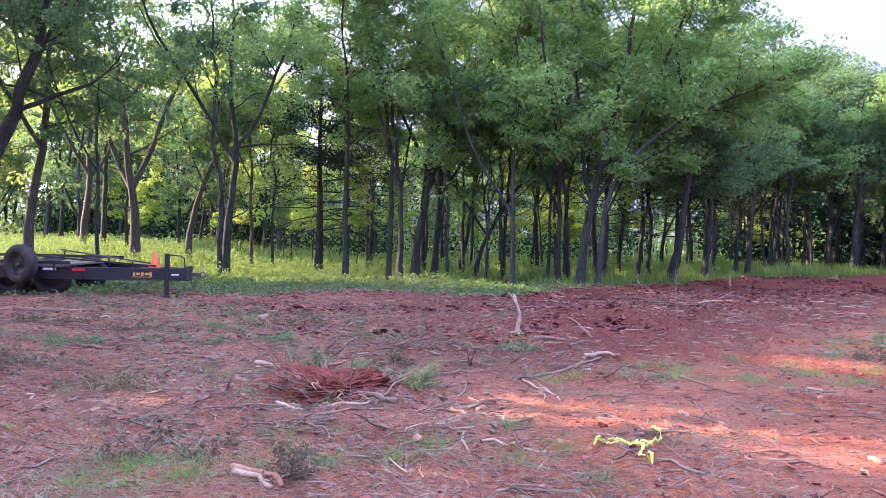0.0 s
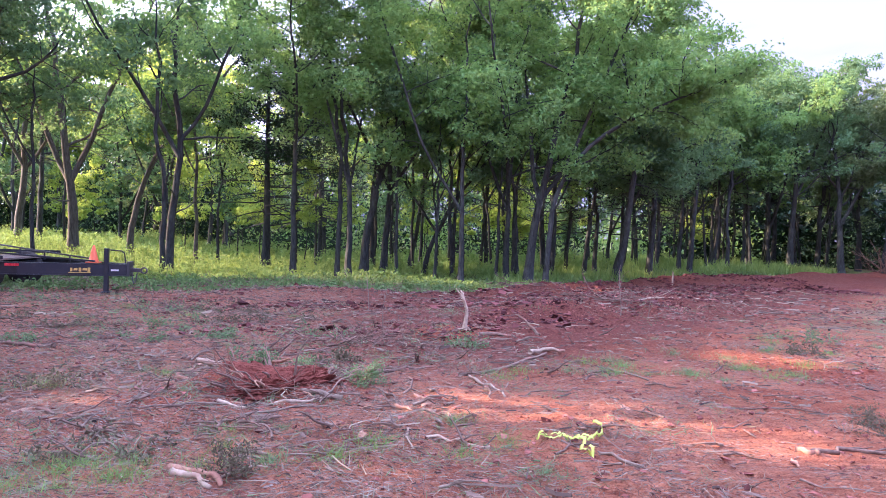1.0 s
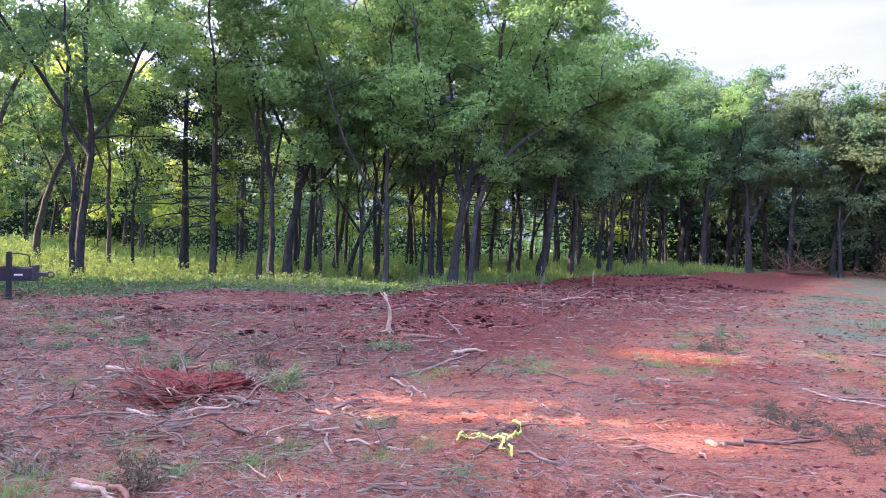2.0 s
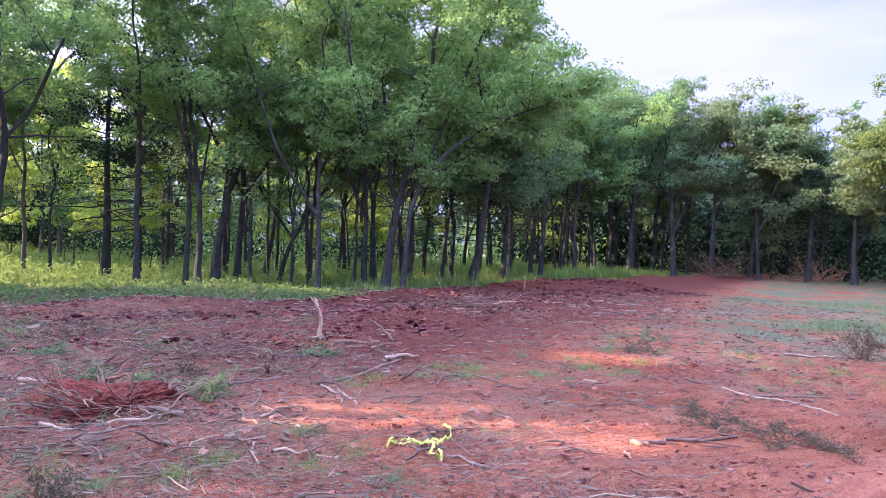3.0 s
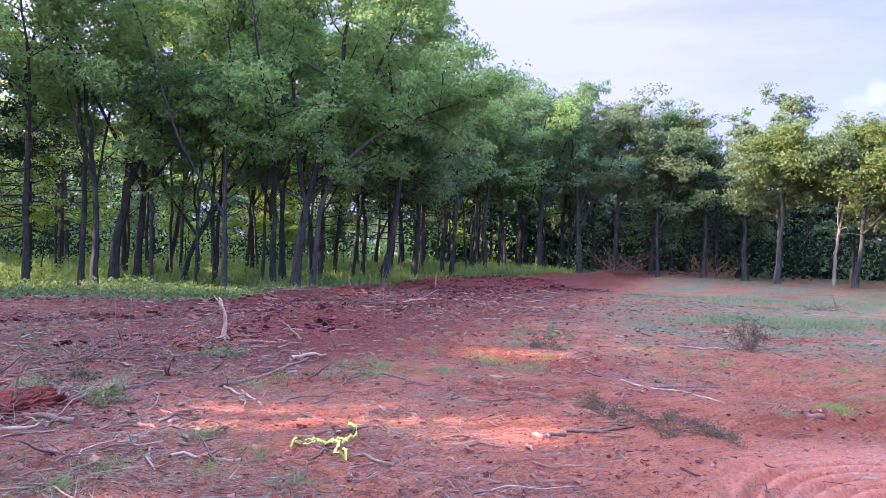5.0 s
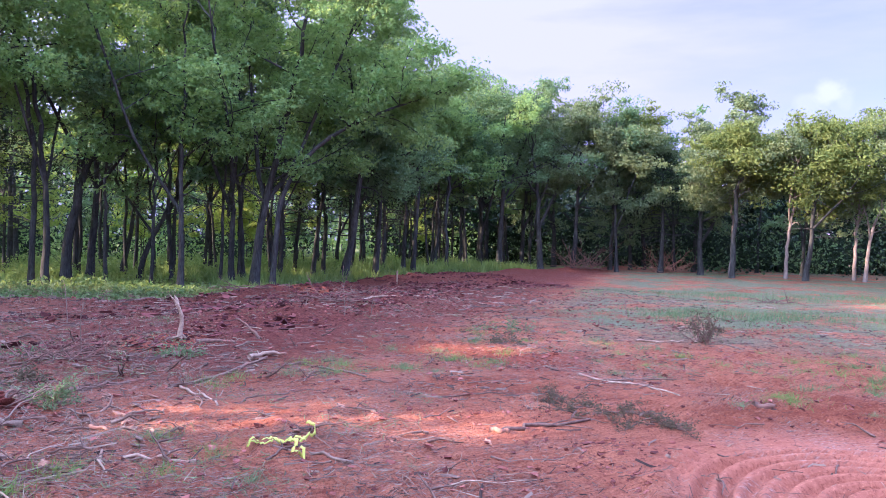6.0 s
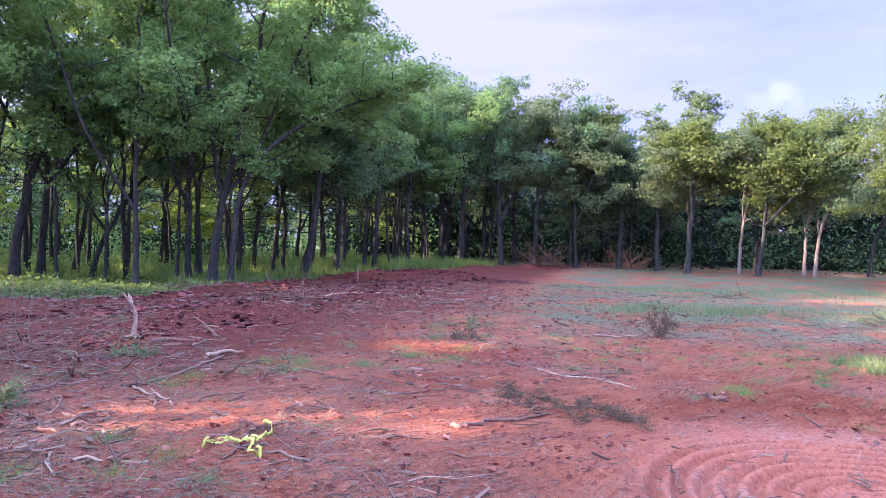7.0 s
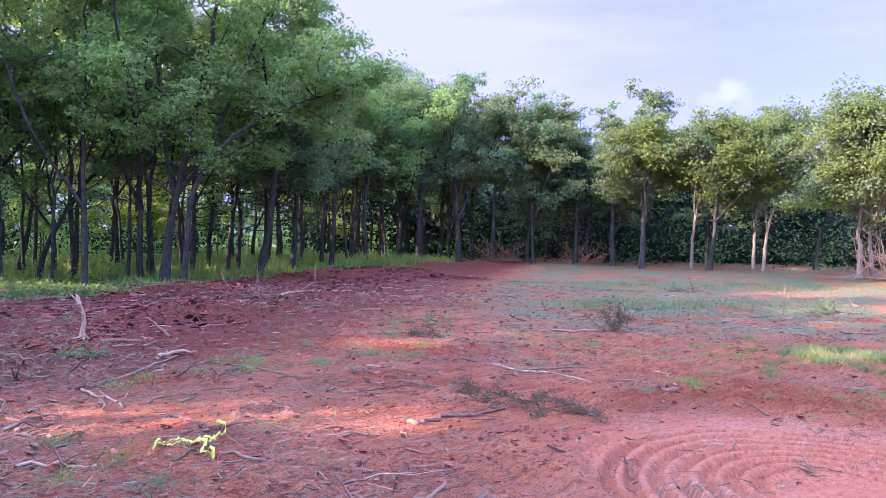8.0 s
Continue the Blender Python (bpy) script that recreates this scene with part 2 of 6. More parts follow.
def ground_material():
    m, t, b = material("red_clay_ground", 0.95, 0.0, 0.1)
    p = place_of(t)
    sep = t.nodes.new("ShaderNodeSeparateXYZ")
    link(t, p, sep.inputs[0])
    large = noise_node(t, p, 0.35, 4.0, 0.6)
    mid = noise_node(t, p, 1.7, 6.0, 0.65)
    fine = noise_node(t, p, 16.0, 6.0, 0.7)
    grit = noise_node(t, p, 70.0, 3.0, 0.6)
    clay = ramp(t, mid, ((0.28, (0.17, 0.048, 0.034)), (0.48, (0.39, 0.148, 0.104)), (0.74, (0.55, 0.245, 0.170))))
    clay = mixed(t, span(t, fine, 0.35, 0.7, 0.0, 0.5), clay, (0.55, 0.25, 0.175))
    clay = mixed(t, span(t, large, 0.50, 0.62, 0.0, 0.55), clay, (0.215, 0.060, 0.038))
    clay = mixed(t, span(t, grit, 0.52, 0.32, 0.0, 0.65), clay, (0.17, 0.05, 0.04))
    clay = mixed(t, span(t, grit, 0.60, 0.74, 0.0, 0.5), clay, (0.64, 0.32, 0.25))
    sm = t.nodes.new("ShaderNodeMapping")
    sm.inputs["Scale"].default_value = (1.1, 17.0, 1.0)
    sm.inputs["Rotation"].default_value = (0, 0, -0.16)
    link(t, p, sm.inputs["Vector"])
    scrape = noise_node(t, sm.outputs["Vector"], 1.0, 5.0, 0.72)
    clay = mixed(t, span(t, scrape, 0.50, 0.36, 0.0, 0.75), clay, (0.20, 0.060, 0.048))
    clay = mixed(t, span(t, scrape, 0.56, 0.70, 0.0, 0.6), clay, (0.60, 0.275, 0.20))
    # freshly turned, darker clay before the wood
    sx = math_node(t, "SUBTRACT", sep.outputs["Y"], math_node(t, "MULTIPLY", math_node(t, "MAXIMUM", math_node(t, "SUBTRACT", sep.outputs["X"], 2.0), 0.0), 1.0))
    turned = math_node(t, "MULTIPLY", span(t, math_node(t, "ADD", sx, math_node(t, "MULTIPLY", mid, 5.0)), 9.0, 12.0), span(t, sep.outputs["X"], -3.5, 0.5))
    clay = mixed(t, math_node(t, "MULTIPLY", turned, 0.92), clay, ramp(t, fine, ((0.3, (0.080, 0.025, 0.026)), (0.7, (0.205, 0.074, 0.072)))))
    # pale clay pressed smooth where the tracks turned
    dt = t.nodes.new("ShaderNodeVectorMath")
    dt.operation = "DISTANCE"
    dt.inputs[1].default_value = (4.6, 2.5, 0.0)
    link(t, p, dt.inputs[0])
    pressed = span(t, math_node(t, "ADD", dt.outputs["Value"], math_node(t, "MULTIPLY", mid, 0.8)), 2.7, 1.6, 0.0, 0.8)
    clay = mixed(t, pressed, clay, ramp(t, fine, ((0.3, (0.235, 0.096, 0.078)), (0.7, (0.345, 0.150, 0.122)))))
    # red subsoil thrown up round the stump and the scoop
    for mx, my, r in ((-0.95, 6.55, 0.75), (5.05, 7.7, 0.8), (0.9, 10.6, 0.7), (-1.7, 6.3, 0.5), (-4.2, 14.9, 0.8)):
        dd = t.nodes.new("ShaderNodeVectorMath")
        dd.operation = "DISTANCE"
        dd.inputs[1].default_value = (mx, my, 0.05)
        link(t, p, dd.inputs[0])
        near = span(t, math_node(t, "ADD", dd.outputs["Value"], math_node(t, "MULTIPLY", mid, 0.8)), r + 0.65, r + 0.1, 0.0, 0.85)
        clay = mixed(t, near, clay, ramp(t, fine, ((0.3, (0.17, 0.035, 0.022)), (0.7, (0.42, 0.125, 0.085)))))
    # crumbs; the shade in the deep pores between them is painted dark
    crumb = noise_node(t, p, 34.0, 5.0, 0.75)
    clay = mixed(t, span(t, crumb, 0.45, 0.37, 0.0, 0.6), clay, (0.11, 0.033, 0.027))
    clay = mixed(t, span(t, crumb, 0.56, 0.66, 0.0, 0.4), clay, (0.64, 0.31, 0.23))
    clay = mixed(t, 1.0, clay, (1.14, 1.08, 0.82), "MULTIPLY")
    # straw, bark dust and wood litter pressed into the clay
    mp = t.nodes.new("ShaderNodeMapping")
    mp.inputs["Scale"].default_value = (3.0, 9.0, 3.0)
    mp.inputs["Rotation"].default_value = (0, 0, 0.25)
    link(t, p, mp.inputs["Vector"])
    straw = noise_node(t, mp.outputs["Vector"], 6.0, 5.0, 0.75)
    where = noise_node(t, p, 0.62, 5.0, 0.62)
    left = span(t, sep.outputs["X"], 3.5, -2.5, 0.0, 0.22)
    litter = math_node(t, "MULTIPLY", span(t, straw, 0.42, 0.62), span(t, math_node(t, "ADD", where, left), 0.46, 0.64, 0.0, 0.6))
    bare = math_node(t, "SUBTRACT", 1.0, math_node(t, "MULTIPLY", turned, 0.75))
    litter = math_node(t, "MULTIPLY", litter, bare)
    col = mixed(t, litter, clay, ramp(t, grit, ((0.3, (0.13, 0.085, 0.070)), (0.7, (0.34, 0.245, 0.175)))))
    # single fibres, light and dark, at all angles
    for k, turn in enumerate((0.2, 1.1, 1.9, 2.7, 0.75)):
        fm = t.nodes.new("ShaderNodeMapping")
        fm.inputs["Rotation"].default_value = (0, 0, turn)
        fm.inputs["Location"].default_value = (3.1 * k, 1.7 * k, 0)
        fm.inputs["Scale"].default_value = (11.0, 85.0 if k < 3 else 50.0, 1.0)
        link(t, p, fm.inputs["Vector"])
        f = noise_node(t, fm.outputs["Vector"], 1.0, 2.0, 0.5)
        amount = math_node(t, "MULTIPLY", span(t, f, 0.62, 0.67), span(t, math_node(t, "ADD", where, left), 0.44, 0.66, 0.0, 0.95))
        col = mixed(t, math_node(t, "MULTIPLY", amount, bare), col, ((0.46, 0.37, 0.31), (0.07, 0.045, 0.04), (0.30, 0.21, 0.17), (0.09, 0.06, 0.05), (0.42, 0.33, 0.27))[k])
    # thin green cover on the open field and under the trees
    d = math_node(t, "SUBTRACT", math_node(t, "ADD", math_node(t, "MULTIPLY", sep.outputs["X"], 0.55), math_node(t, "MULTIPLY", sep.outputs["Y"], 0.32)), 7.2)
    field = math_node(t, "MULTIPLY", span(t, d, -1.0, 1.6), span(t, math_node(t, "SUBTRACT", sep.outputs["Y"], math_node(t, "MULTIPLY", sep.outputs["X"], 1.05)), 6.0, 2.0))
    field = math_node(t, "MULTIPLY", field, span(t, math_node(t, "ADD", math_node(t, "MULTIPLY", where, 0.7), math_node(t, "MULTIPLY", fine, 0.3)), 0.42, 0.55, 0.08, 0.92))
    edge = math_node(t, "SUBTRACT", sep.outputs["Y"], 17.6)
    skew = math_node(t, "MULTIPLY", math_node(t, "MAXIMUM", math_node(t, "SUBTRACT", sep.outputs["X"], 2.0), 0.0), -1.12)
    skew = math_node(t, "ADD", skew, math_node(t, "MULTIPLY", math_node(t, "MAXIMUM", math_node(t, "SUBTRACT", sep.outputs["X"], 10.0), 0.0), 0.77))
    edge = math_node(t, "ADD", math_node(t, "ADD", edge, skew), math_node(t, "MULTIPLY", math_node(t, "MINIMUM", math_node(t, "ADD", sep.outputs["X"], 2.0), 0.0), -0.28))
    wood = span(t, math_node(t, "ADD", edge, math_node(t, "MULTIPLY", mid, 1.5)), 0.4, 1.6)
    green = ramp(t, fine, ((0.3, (0.12, 0.145, 0.075)), (0.7, (0.28, 0.32, 0.19))))
    col = mixed(t, field, col, green)
    col = mixed(t, wood, col, ramp(t, fine, ((0.3, (0.09, 0.12, 0.035)), (0.7, (0.19, 0.23, 0.07)))))
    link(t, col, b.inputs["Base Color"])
    h = math_node(t, "ADD", math_node(t, "MULTIPLY", fine, 1.0), math_node(t, "MULTIPLY", straw, 0.7))
    h = math_node(t, "ADD", math_node(t, "ADD", h, math_node(t, "MULTIPLY", scrape, 0.9)), math_node(t, "MULTIPLY", grit, 0.35))
    h = math_node(t, "ADD", h, math_node(t, "MULTIPLY", crumb, 0.8))
    h = math_node(t, "MULTIPLY", h, math_node(t, "SUBTRACT", 1.0, math_node(t, "MULTIPLY", pressed, 1.05)))
    bump(t, b, h, 1.0, 0.07)
    return m


GROUND = ground_material()


def painted(name, colour, rough=0.45, metal=0.0, dirt=(0.22, 0.12, 0.09), dirt_share=0.35):
    m, t, b = material(name, rough, metal, 0.4)
    co = t.nodes.new("ShaderNodeTexCoord")
    n = noise_node(t, co.outputs["Object"], 5.0, 6.0, 0.7)
    f = noise_node(t, co.outputs["Object"], 60.0, 3.0)
    col = mixed(t, span(t, n, 0.45, 0.8, 0.0, dirt_share), colour, dirt)
    link(t, col, b.inputs["Base Color"])
    link(t, span(t, n, 0.3, 0.8, rough - 0.1, min(1.0, rough + 0.3)), b.inputs["Roughness"])
    bump(t, b, f, 0.15, 0.003)
    return m


STEEL_BLACK = painted("black_painted_steel", (0.022, 0.024, 0.032), 0.4, 0.0, (0.12, 0.09, 0.08))
STEEL_WORN = painted("worn_grey_steel", (0.10, 0.10, 0.11), 0.45, 0.7)
RUBBER = painted("dusty_tyre_rubber", (0.035, 0.033, 0.032), 0.85, 0.0, (0.16, 0.12, 0.10), 0.6)
RIM = painted("dark_wheel_rim", (0.03, 0.03, 0.035), 0.5, 0.3)
TAPE_RED = painted("red_reflective_tape", (0.55, 0.03, 0.04), 0.3)
TAPE_WHITE = painted("white_reflective_tape", (0.75, 0.73, 0.72), 0.3)
GOLD = painted("gold_lettering_paint", (0.60, 0.40, 0.10), 0.4)
CONE_ORANGE = painted("sun_faded_orange_plastic", (0.80, 0.17, 0.07), 0.5, 0.0, (0.45, 0.12, 0.07), 0.5)
DECK_WOOD = wood_material("weathered_deck_plank", (0.12, 0.09, 0.075), (0.28, 0.22, 0.18))
RIBBON = painted("lime_flagging_tape", (0.50, 0.55, 0.08), 0.4, 0.0, (0.40, 0.36, 0.10), 0.4)


# ---------------------------------------------------------------- mesh helpers
def quad_mesh(name, verts, quads, mat, smooth=True):
    me = bpy.data.meshes.new(name)
    verts, quads = np.asarray(verts, np.float32), np.asarray(quads, np.int32)
    me.vertices.add(len(verts))
    me.vertices.foreach_set("co", verts.ravel())
    me.loops.add(quads.size)
    me.loops.foreach_set("vertex_index", quads.ravel())
    me.polygons.add(len(quads))
    me.polygons.foreach_set("loop_start", np.arange(0, quads.size, 4, dtype=np.int32))
    me.polygons.foreach_set("use_smooth", np.full(len(quads), smooth))
    me.update(calc_edges=True)
    me.materials.append(mat)
    return me


class Shape:
    """Collects quads of tubes and blocks for one mesh."""

    def __init__(self):
        self.v, self.q, self.n = [], [], 0

    def add(self, verts, quads):
        self.v.append(np.asarray(verts, float))
        self.q.append(np.asarray(quads, int) + self.n)
        self.n += len(verts)

    def tube(self, pts, radii, sides=6, squash=None):
        pts, radii = np.asarray(pts, float), np.asarray(radii, float)
        way = np.gradient(pts, axis=0)
        way /= np.linalg.norm(way, axis=1)[:, None] + 1e-9
        ref = np.array([0.31, 0.2, 0.93]) if abs(way[0][2]) < 0.75 else np.array([1.0, 0.13, 0.0])
        a = np.cross(way, ref)
        a /= np.linalg.norm(a, axis=1)[:, None] + 1e-9
        b = np.cross(way, a)
        ang = np.arange(sides) * 2 * np.pi / sides
        rr = radii[:, None] * (np.ones(sides) if squash is None else np.asarray(squash))[None, :]
        ring = pts[:, None, :] + rr[..., None] * (np.cos(ang)[None, :, None] * a[:, None, :] + np.sin(ang)[None, :, None] * b[:, None, :])
        v = ring.reshape(-1, 3)
        k, j = np.meshgrid(np.arange(len(pts) - 1), np.arange(sides), indexing="ij")
        j2 = (j + 1) % sides
        q = np.stack([k * sides + j, k * sides + j2, (k + 1) * sides + j2, (k + 1) * sides + j], -1).reshape(-1, 4)
        caps = []
        for base in (0, (len(pts) - 1) * sides):
            for s in range(1, sides - 2, 2):
                caps.append([base, base + s, base + s + 1, base + min(s + 2, sides - 1)])
        self.add(v, np.concatenate([q, np.array(caps)]) if caps else q)

    def block(self, centre, size, m=None, inset=0.0):
        x, y, z = (s / 2 for s in size)
        v = np.array([(i * x, j * y, k * z) for k in (-1, 1) for j in (-1, 1) for i in (-1, 1)])
        if m is not None:
            v = v @ np.array(m.to_3x3()).T
        self.add(v + np.asarray(centre), [(0, 2, 3, 1), (4, 5, 7, 6), (0, 1, 5, 4), (2, 6, 7, 3), (0, 4, 6, 2), (1, 3, 7, 5)])

    def mesh(self, name, mat, smooth=True):
        return quad_mesh(name, np.concatenate(self.v), np.concatenate(self.q), mat, smooth)


def part(name, data, parent, label=""):
    ob = new(name, data)
    ob.parent = parent
    if label:
        tagged(ob, label)
    return ob


def bevelled(ob, width=0.006):
    b = ob.modifiers.new("edges", "BEVEL")
    b.width, b.segments, b.limit_method = width, 2, "ANGLE"
    return ob


def hashed(ix, iy, seed):
    h = (ix.astype(np.int64) * 374761393 + iy.astype(np.int64) * 668265263 + seed * 974634777) & 0x7FFFFFFF
    h = ((h ^ (h >> 13)) * 1274126177) & 0x7FFFFFFF
    return ((h ^ (h >> 16)) & 0xFFFF) / 65535.0


def lumps(x, y, scale, octaves, seed, gain=0.5):
    """Smooth value noise, -1 to 1."""
    total, amp, out = 0.0, 1.0, np.zeros_like(np.asarray(x, float))
    for o in range(octaves):
        u, v = x * scale + 17.3 * o, y * scale - 9.1 * o
        iu, iv = np.floor(u), np.floor(v)
        fu, fv = u - iu, v - iv
        fu, fv = fu * fu * (3 - 2 * fu), fv * fv * (3 - 2 * fv)
        n = (hashed(iu, iv, seed + o) * (1 - fu) + hashed(iu + 1, iv, seed + o) * fu) * (1 - fv) \
            + (hashed(iu, iv + 1, seed + o) * (1 - fu) + hashed(iu + 1, iv + 1, seed + o) * fu) * fv
        out += amp * (2 * n - 1)
        total += amp
        amp *= gain
        scale *= 2.03
    return out / total


def smooth(x, a, b):
    f = np.clip((x - a) / (b - a), 0, 1)
    return f * f * (3 - 2 * f)


# ---------------------------------------------------------------- ground
def grass_edge(x):
    """Where the cleared clay ends and the woodland floor begins."""
    return 17.6 + 1.12 * np.maximum(x - 2.0, 0) - 0.77 * np.maximum(x - 10.0, 0) + 0.28 * np.minimum(x + 2.0, 0) + 0.8 * lumps(x, x * 0, 0.5, 2, 5)


MOUNDS = ((-0.90, 6.75, 0.60, 0.16), (-1.15, 6.45, 0.32, -0.16), (-1.45, 6.75, 0.35, 0.14), (-0.35, 9.1, 0.6, 0.12), (-1.6, 6.3, 0.4, 0.07), (4.3, 13.7, 1.5, 0.34), (2.9, 13.4, 1.0, 0.12),
          (7.6, 14.9, 1.2, 0.16), (6.2, 16.4, 1.5, 0.12), (10.8, 19.5, 2.0, 0.15), (1.0, 10.6, 0.5, 0.07), (5.5, 7.9, 0.35, 0.05),
          (3.45, 4.15, 0.30, 0.07), (3.2, 3.7, 0.25, 0.06))


def ground_z(x, y):
    x, y = np.asarray(x, float), np.asarray(y, float)
    r = np.hypot(x, y)
    z = 0.24 * smooth(r, 25, 37) * smooth(x, 4, 14) + 0.5 * smooth(-x, 6, 13) * smooth(y, 18.5, 25)
    z = z + 0.05 * lumps(x, y, 0.35, 3, 11) * smooth(r, 3, 9)
    near = 1 - smooth(r, 28, 45)
    cx, cy = 4.45, 2.4
    td, ta = np.hypot(x - cx, y - cy), np.arctan2(y - cy, x - cx)
    near = near * (1 - 0.75 * (1 - smooth(td, 1.6, 2.1)))
    z = z + near * (0.040 * lumps(x, y, 1.6, 4, 23, 0.6) + 0.085 * np.abs(lumps(x, y, 5.0, 4, 31, 0.7)) * (0.45 + 0.8 * smooth(lumps(x, y, 0.6, 2, 37), -0.2, 0.4)))
    for mx, my, mr, mh in MOUNDS:
        d = np.hypot(x - mx, y - my) / mr
        z = z + mh * np.exp(-d * d * 1.4) * (0.75 + 0.5 * lumps(x, y, 3.5, 3, 47))
    # clay turned over in lumps before the wood
    churned = smooth(y - np.maximum(x - 2.0, 0) + 1.5 * lumps(x, y, 0.4, 2, 41), 9.5, 11.5) * smooth(x, -3.0, 0.5) * (1 - smooth(y - grass_edge(x), -1.0, 0.3))
    z = z + churned * (0.10 * np.abs(lumps(x, y, 1.3, 4, 43, 0.65)) + 0.05 * lumps(x, y, 0.7, 2, 45))
    # windrow of scraped clay along the woodland edge
    e = y - grass_edge(x) + 0.9
    z = z + 0.22 * np.exp(-(e / 0.6) ** 2) * (0.5 + 0.8 * lumps(x, y, 0.9, 3, 53)) * smooth(x, -6, -1)
    # blade scrapes running across the clearing
    z = z + 0.024 * np.sin((y - 0.18 * x) * 9 + 3 * lumps(x, y, 0.5, 2, 61)) * smooth(x, 2, 4) * (1 - smooth(y, 12, 20)) * smooth(y, 6, 8) * (0.5 + 0.5 * lumps(x, y, 0.8, 2, 67))
    # scoop dug by the bucket
    z = z - 0.07 * np.exp(-(((x - 5.05) / 0.35) ** 2 + ((y - 7.6) / 0.22) ** 2))
    # ridges left by turning tracks
    wob = td + 0.035 * lumps(x, y, 1.4, 2, 71)
    ring = smooth(td, 0.30, 0.42) * (1 - smooth(td - 1.42, -0.06, 0.08)) * smooth(ta, -0.45, -0.1) * (1 - smooth(ta, 2.8, 3.1))
    groove = (0.5 + 0.5 * np.cos(wob * 2 * np.pi / 0.15)) ** 1.4
    z = z - 0.095 * ring * groove * (0.8 + 0.5 * lumps(x, y, 1.7, 2, 73)) + 0.012 * ring
    lip = np.exp(-((td - 1.55) / 0.12) ** 2) * smooth(ta, 1.75, 2.1) * (1 - smooth(ta, 2.8, 3.1))
    z = z + 0.11 * lip * (0.6 + 0.9 * lumps(x, y, 5.0, 3, 79))
    # cleat prints beside them
    cleat = np.maximum(0, np.sin((x * 0.35 + y) * 2 * np.pi / 0.16 + 2.5 * lumps(x, y, 1.2, 2, 89)))
    z = z + 0.014 * cleat * np.exp(-(((x - 2.75) / 0.4) ** 2 + ((y - 3.3) / 1.0) ** 2))
    return z


def spread(a, b, step, grow, reach):
    """Even steps from a to b, growing beyond both ends to reach."""
    mid = list(np.arange(a, b, step))
    hi, s = [b], step
    while hi[-1] < reach:
        s *= grow
        hi.append(hi[-1] + s)
    lo, s = [], step
    at = a
    while at > -reach:
        s *= grow
        at -= s
        lo.append(at)
    return np.array(lo[::-1] + mid + hi)


def build_ground():
    xs, ys = spread(-3.5, 7.0, 0.048, 1.055, 900), spread(2.2, 7.5, 0.042, 1.045, 900)
    # closer mesh where the tracks turned
    xs = np.unique(np.concatenate([xs[(xs < 3.0) | (xs > 6.4)], np.arange(3.0, 6.4, 0.02)]))
    ys = np.unique(np.concatenate([ys[(ys < 2.1) | (ys > 4.3)], np.arange(2.1, 4.3, 0.018)]))
    X, Y = np.meshgrid(xs, ys)
    v = np.stack([X, Y, ground_z(X, Y)], -1).reshape(-1, 3)
    nx, ny = len(xs), len(ys)
    j, i = np.meshgrid(np.arange(ny - 1), np.arange(nx - 1), indexing="ij")
    q = np.stack([j * nx + i, j * nx + i + 1, (j + 1) * nx + i + 1, (j + 1) * nx + i], -1).reshape(-1, 4)
    ob = new("ground", quad_mesh("ground", v, q, GROUND))
    tagged(ob, "freshly scraped red clay with ruts, litter and thin grass", "ground", kind="structure")


build_ground()


# ---------------------------------------------------------------- plants
def leaf_quads(rng, centres, size, up=0.7, narrow=0.55, lean=None):
    """One folded rhombus for each centre."""
    n = len(centres)
    nor = rng.normal(size=(n, 3)) * (1.0 if lean is None else 0.6) + np.array([0, 0, up])
    if lean is not None:
        nor = nor + lean
    nor /= np.linalg.norm(nor, axis=1)[:, None]
    a = np.cross(nor, rng.normal(size=(n, 3)))
    a /= np.linalg.norm(a, axis=1)[:, None]
    b = np.cross(nor, a)
    s = (size * rng.uniform(0.65, 1.35, n))[:, None]
    drop = nor * s * 0.18
    v = np.stack([centres - a * s * 0.5 - drop, centres + b * s * narrow * 0.5, centres + a * s * 0.5 - drop, centres - b * s * narrow * 0.5], 1).reshape(-1, 3)
    return v, np.arange(n * 4).reshape(-1, 4)


def bezier_path(p0, way, length, rise, wander, rng, n):
    pts, p, d = [np.array(p0, float)], np.array(p0, float), np.array(way, float)
    for _ in range(n):
        d = d + np.array([0, 0, rise]) / n + rng.normal(size=3) * wander
        d /= np.linalg.norm(d)
        p = p + d * length / n
        pts.append(p.copy())
    return np.array(pts)


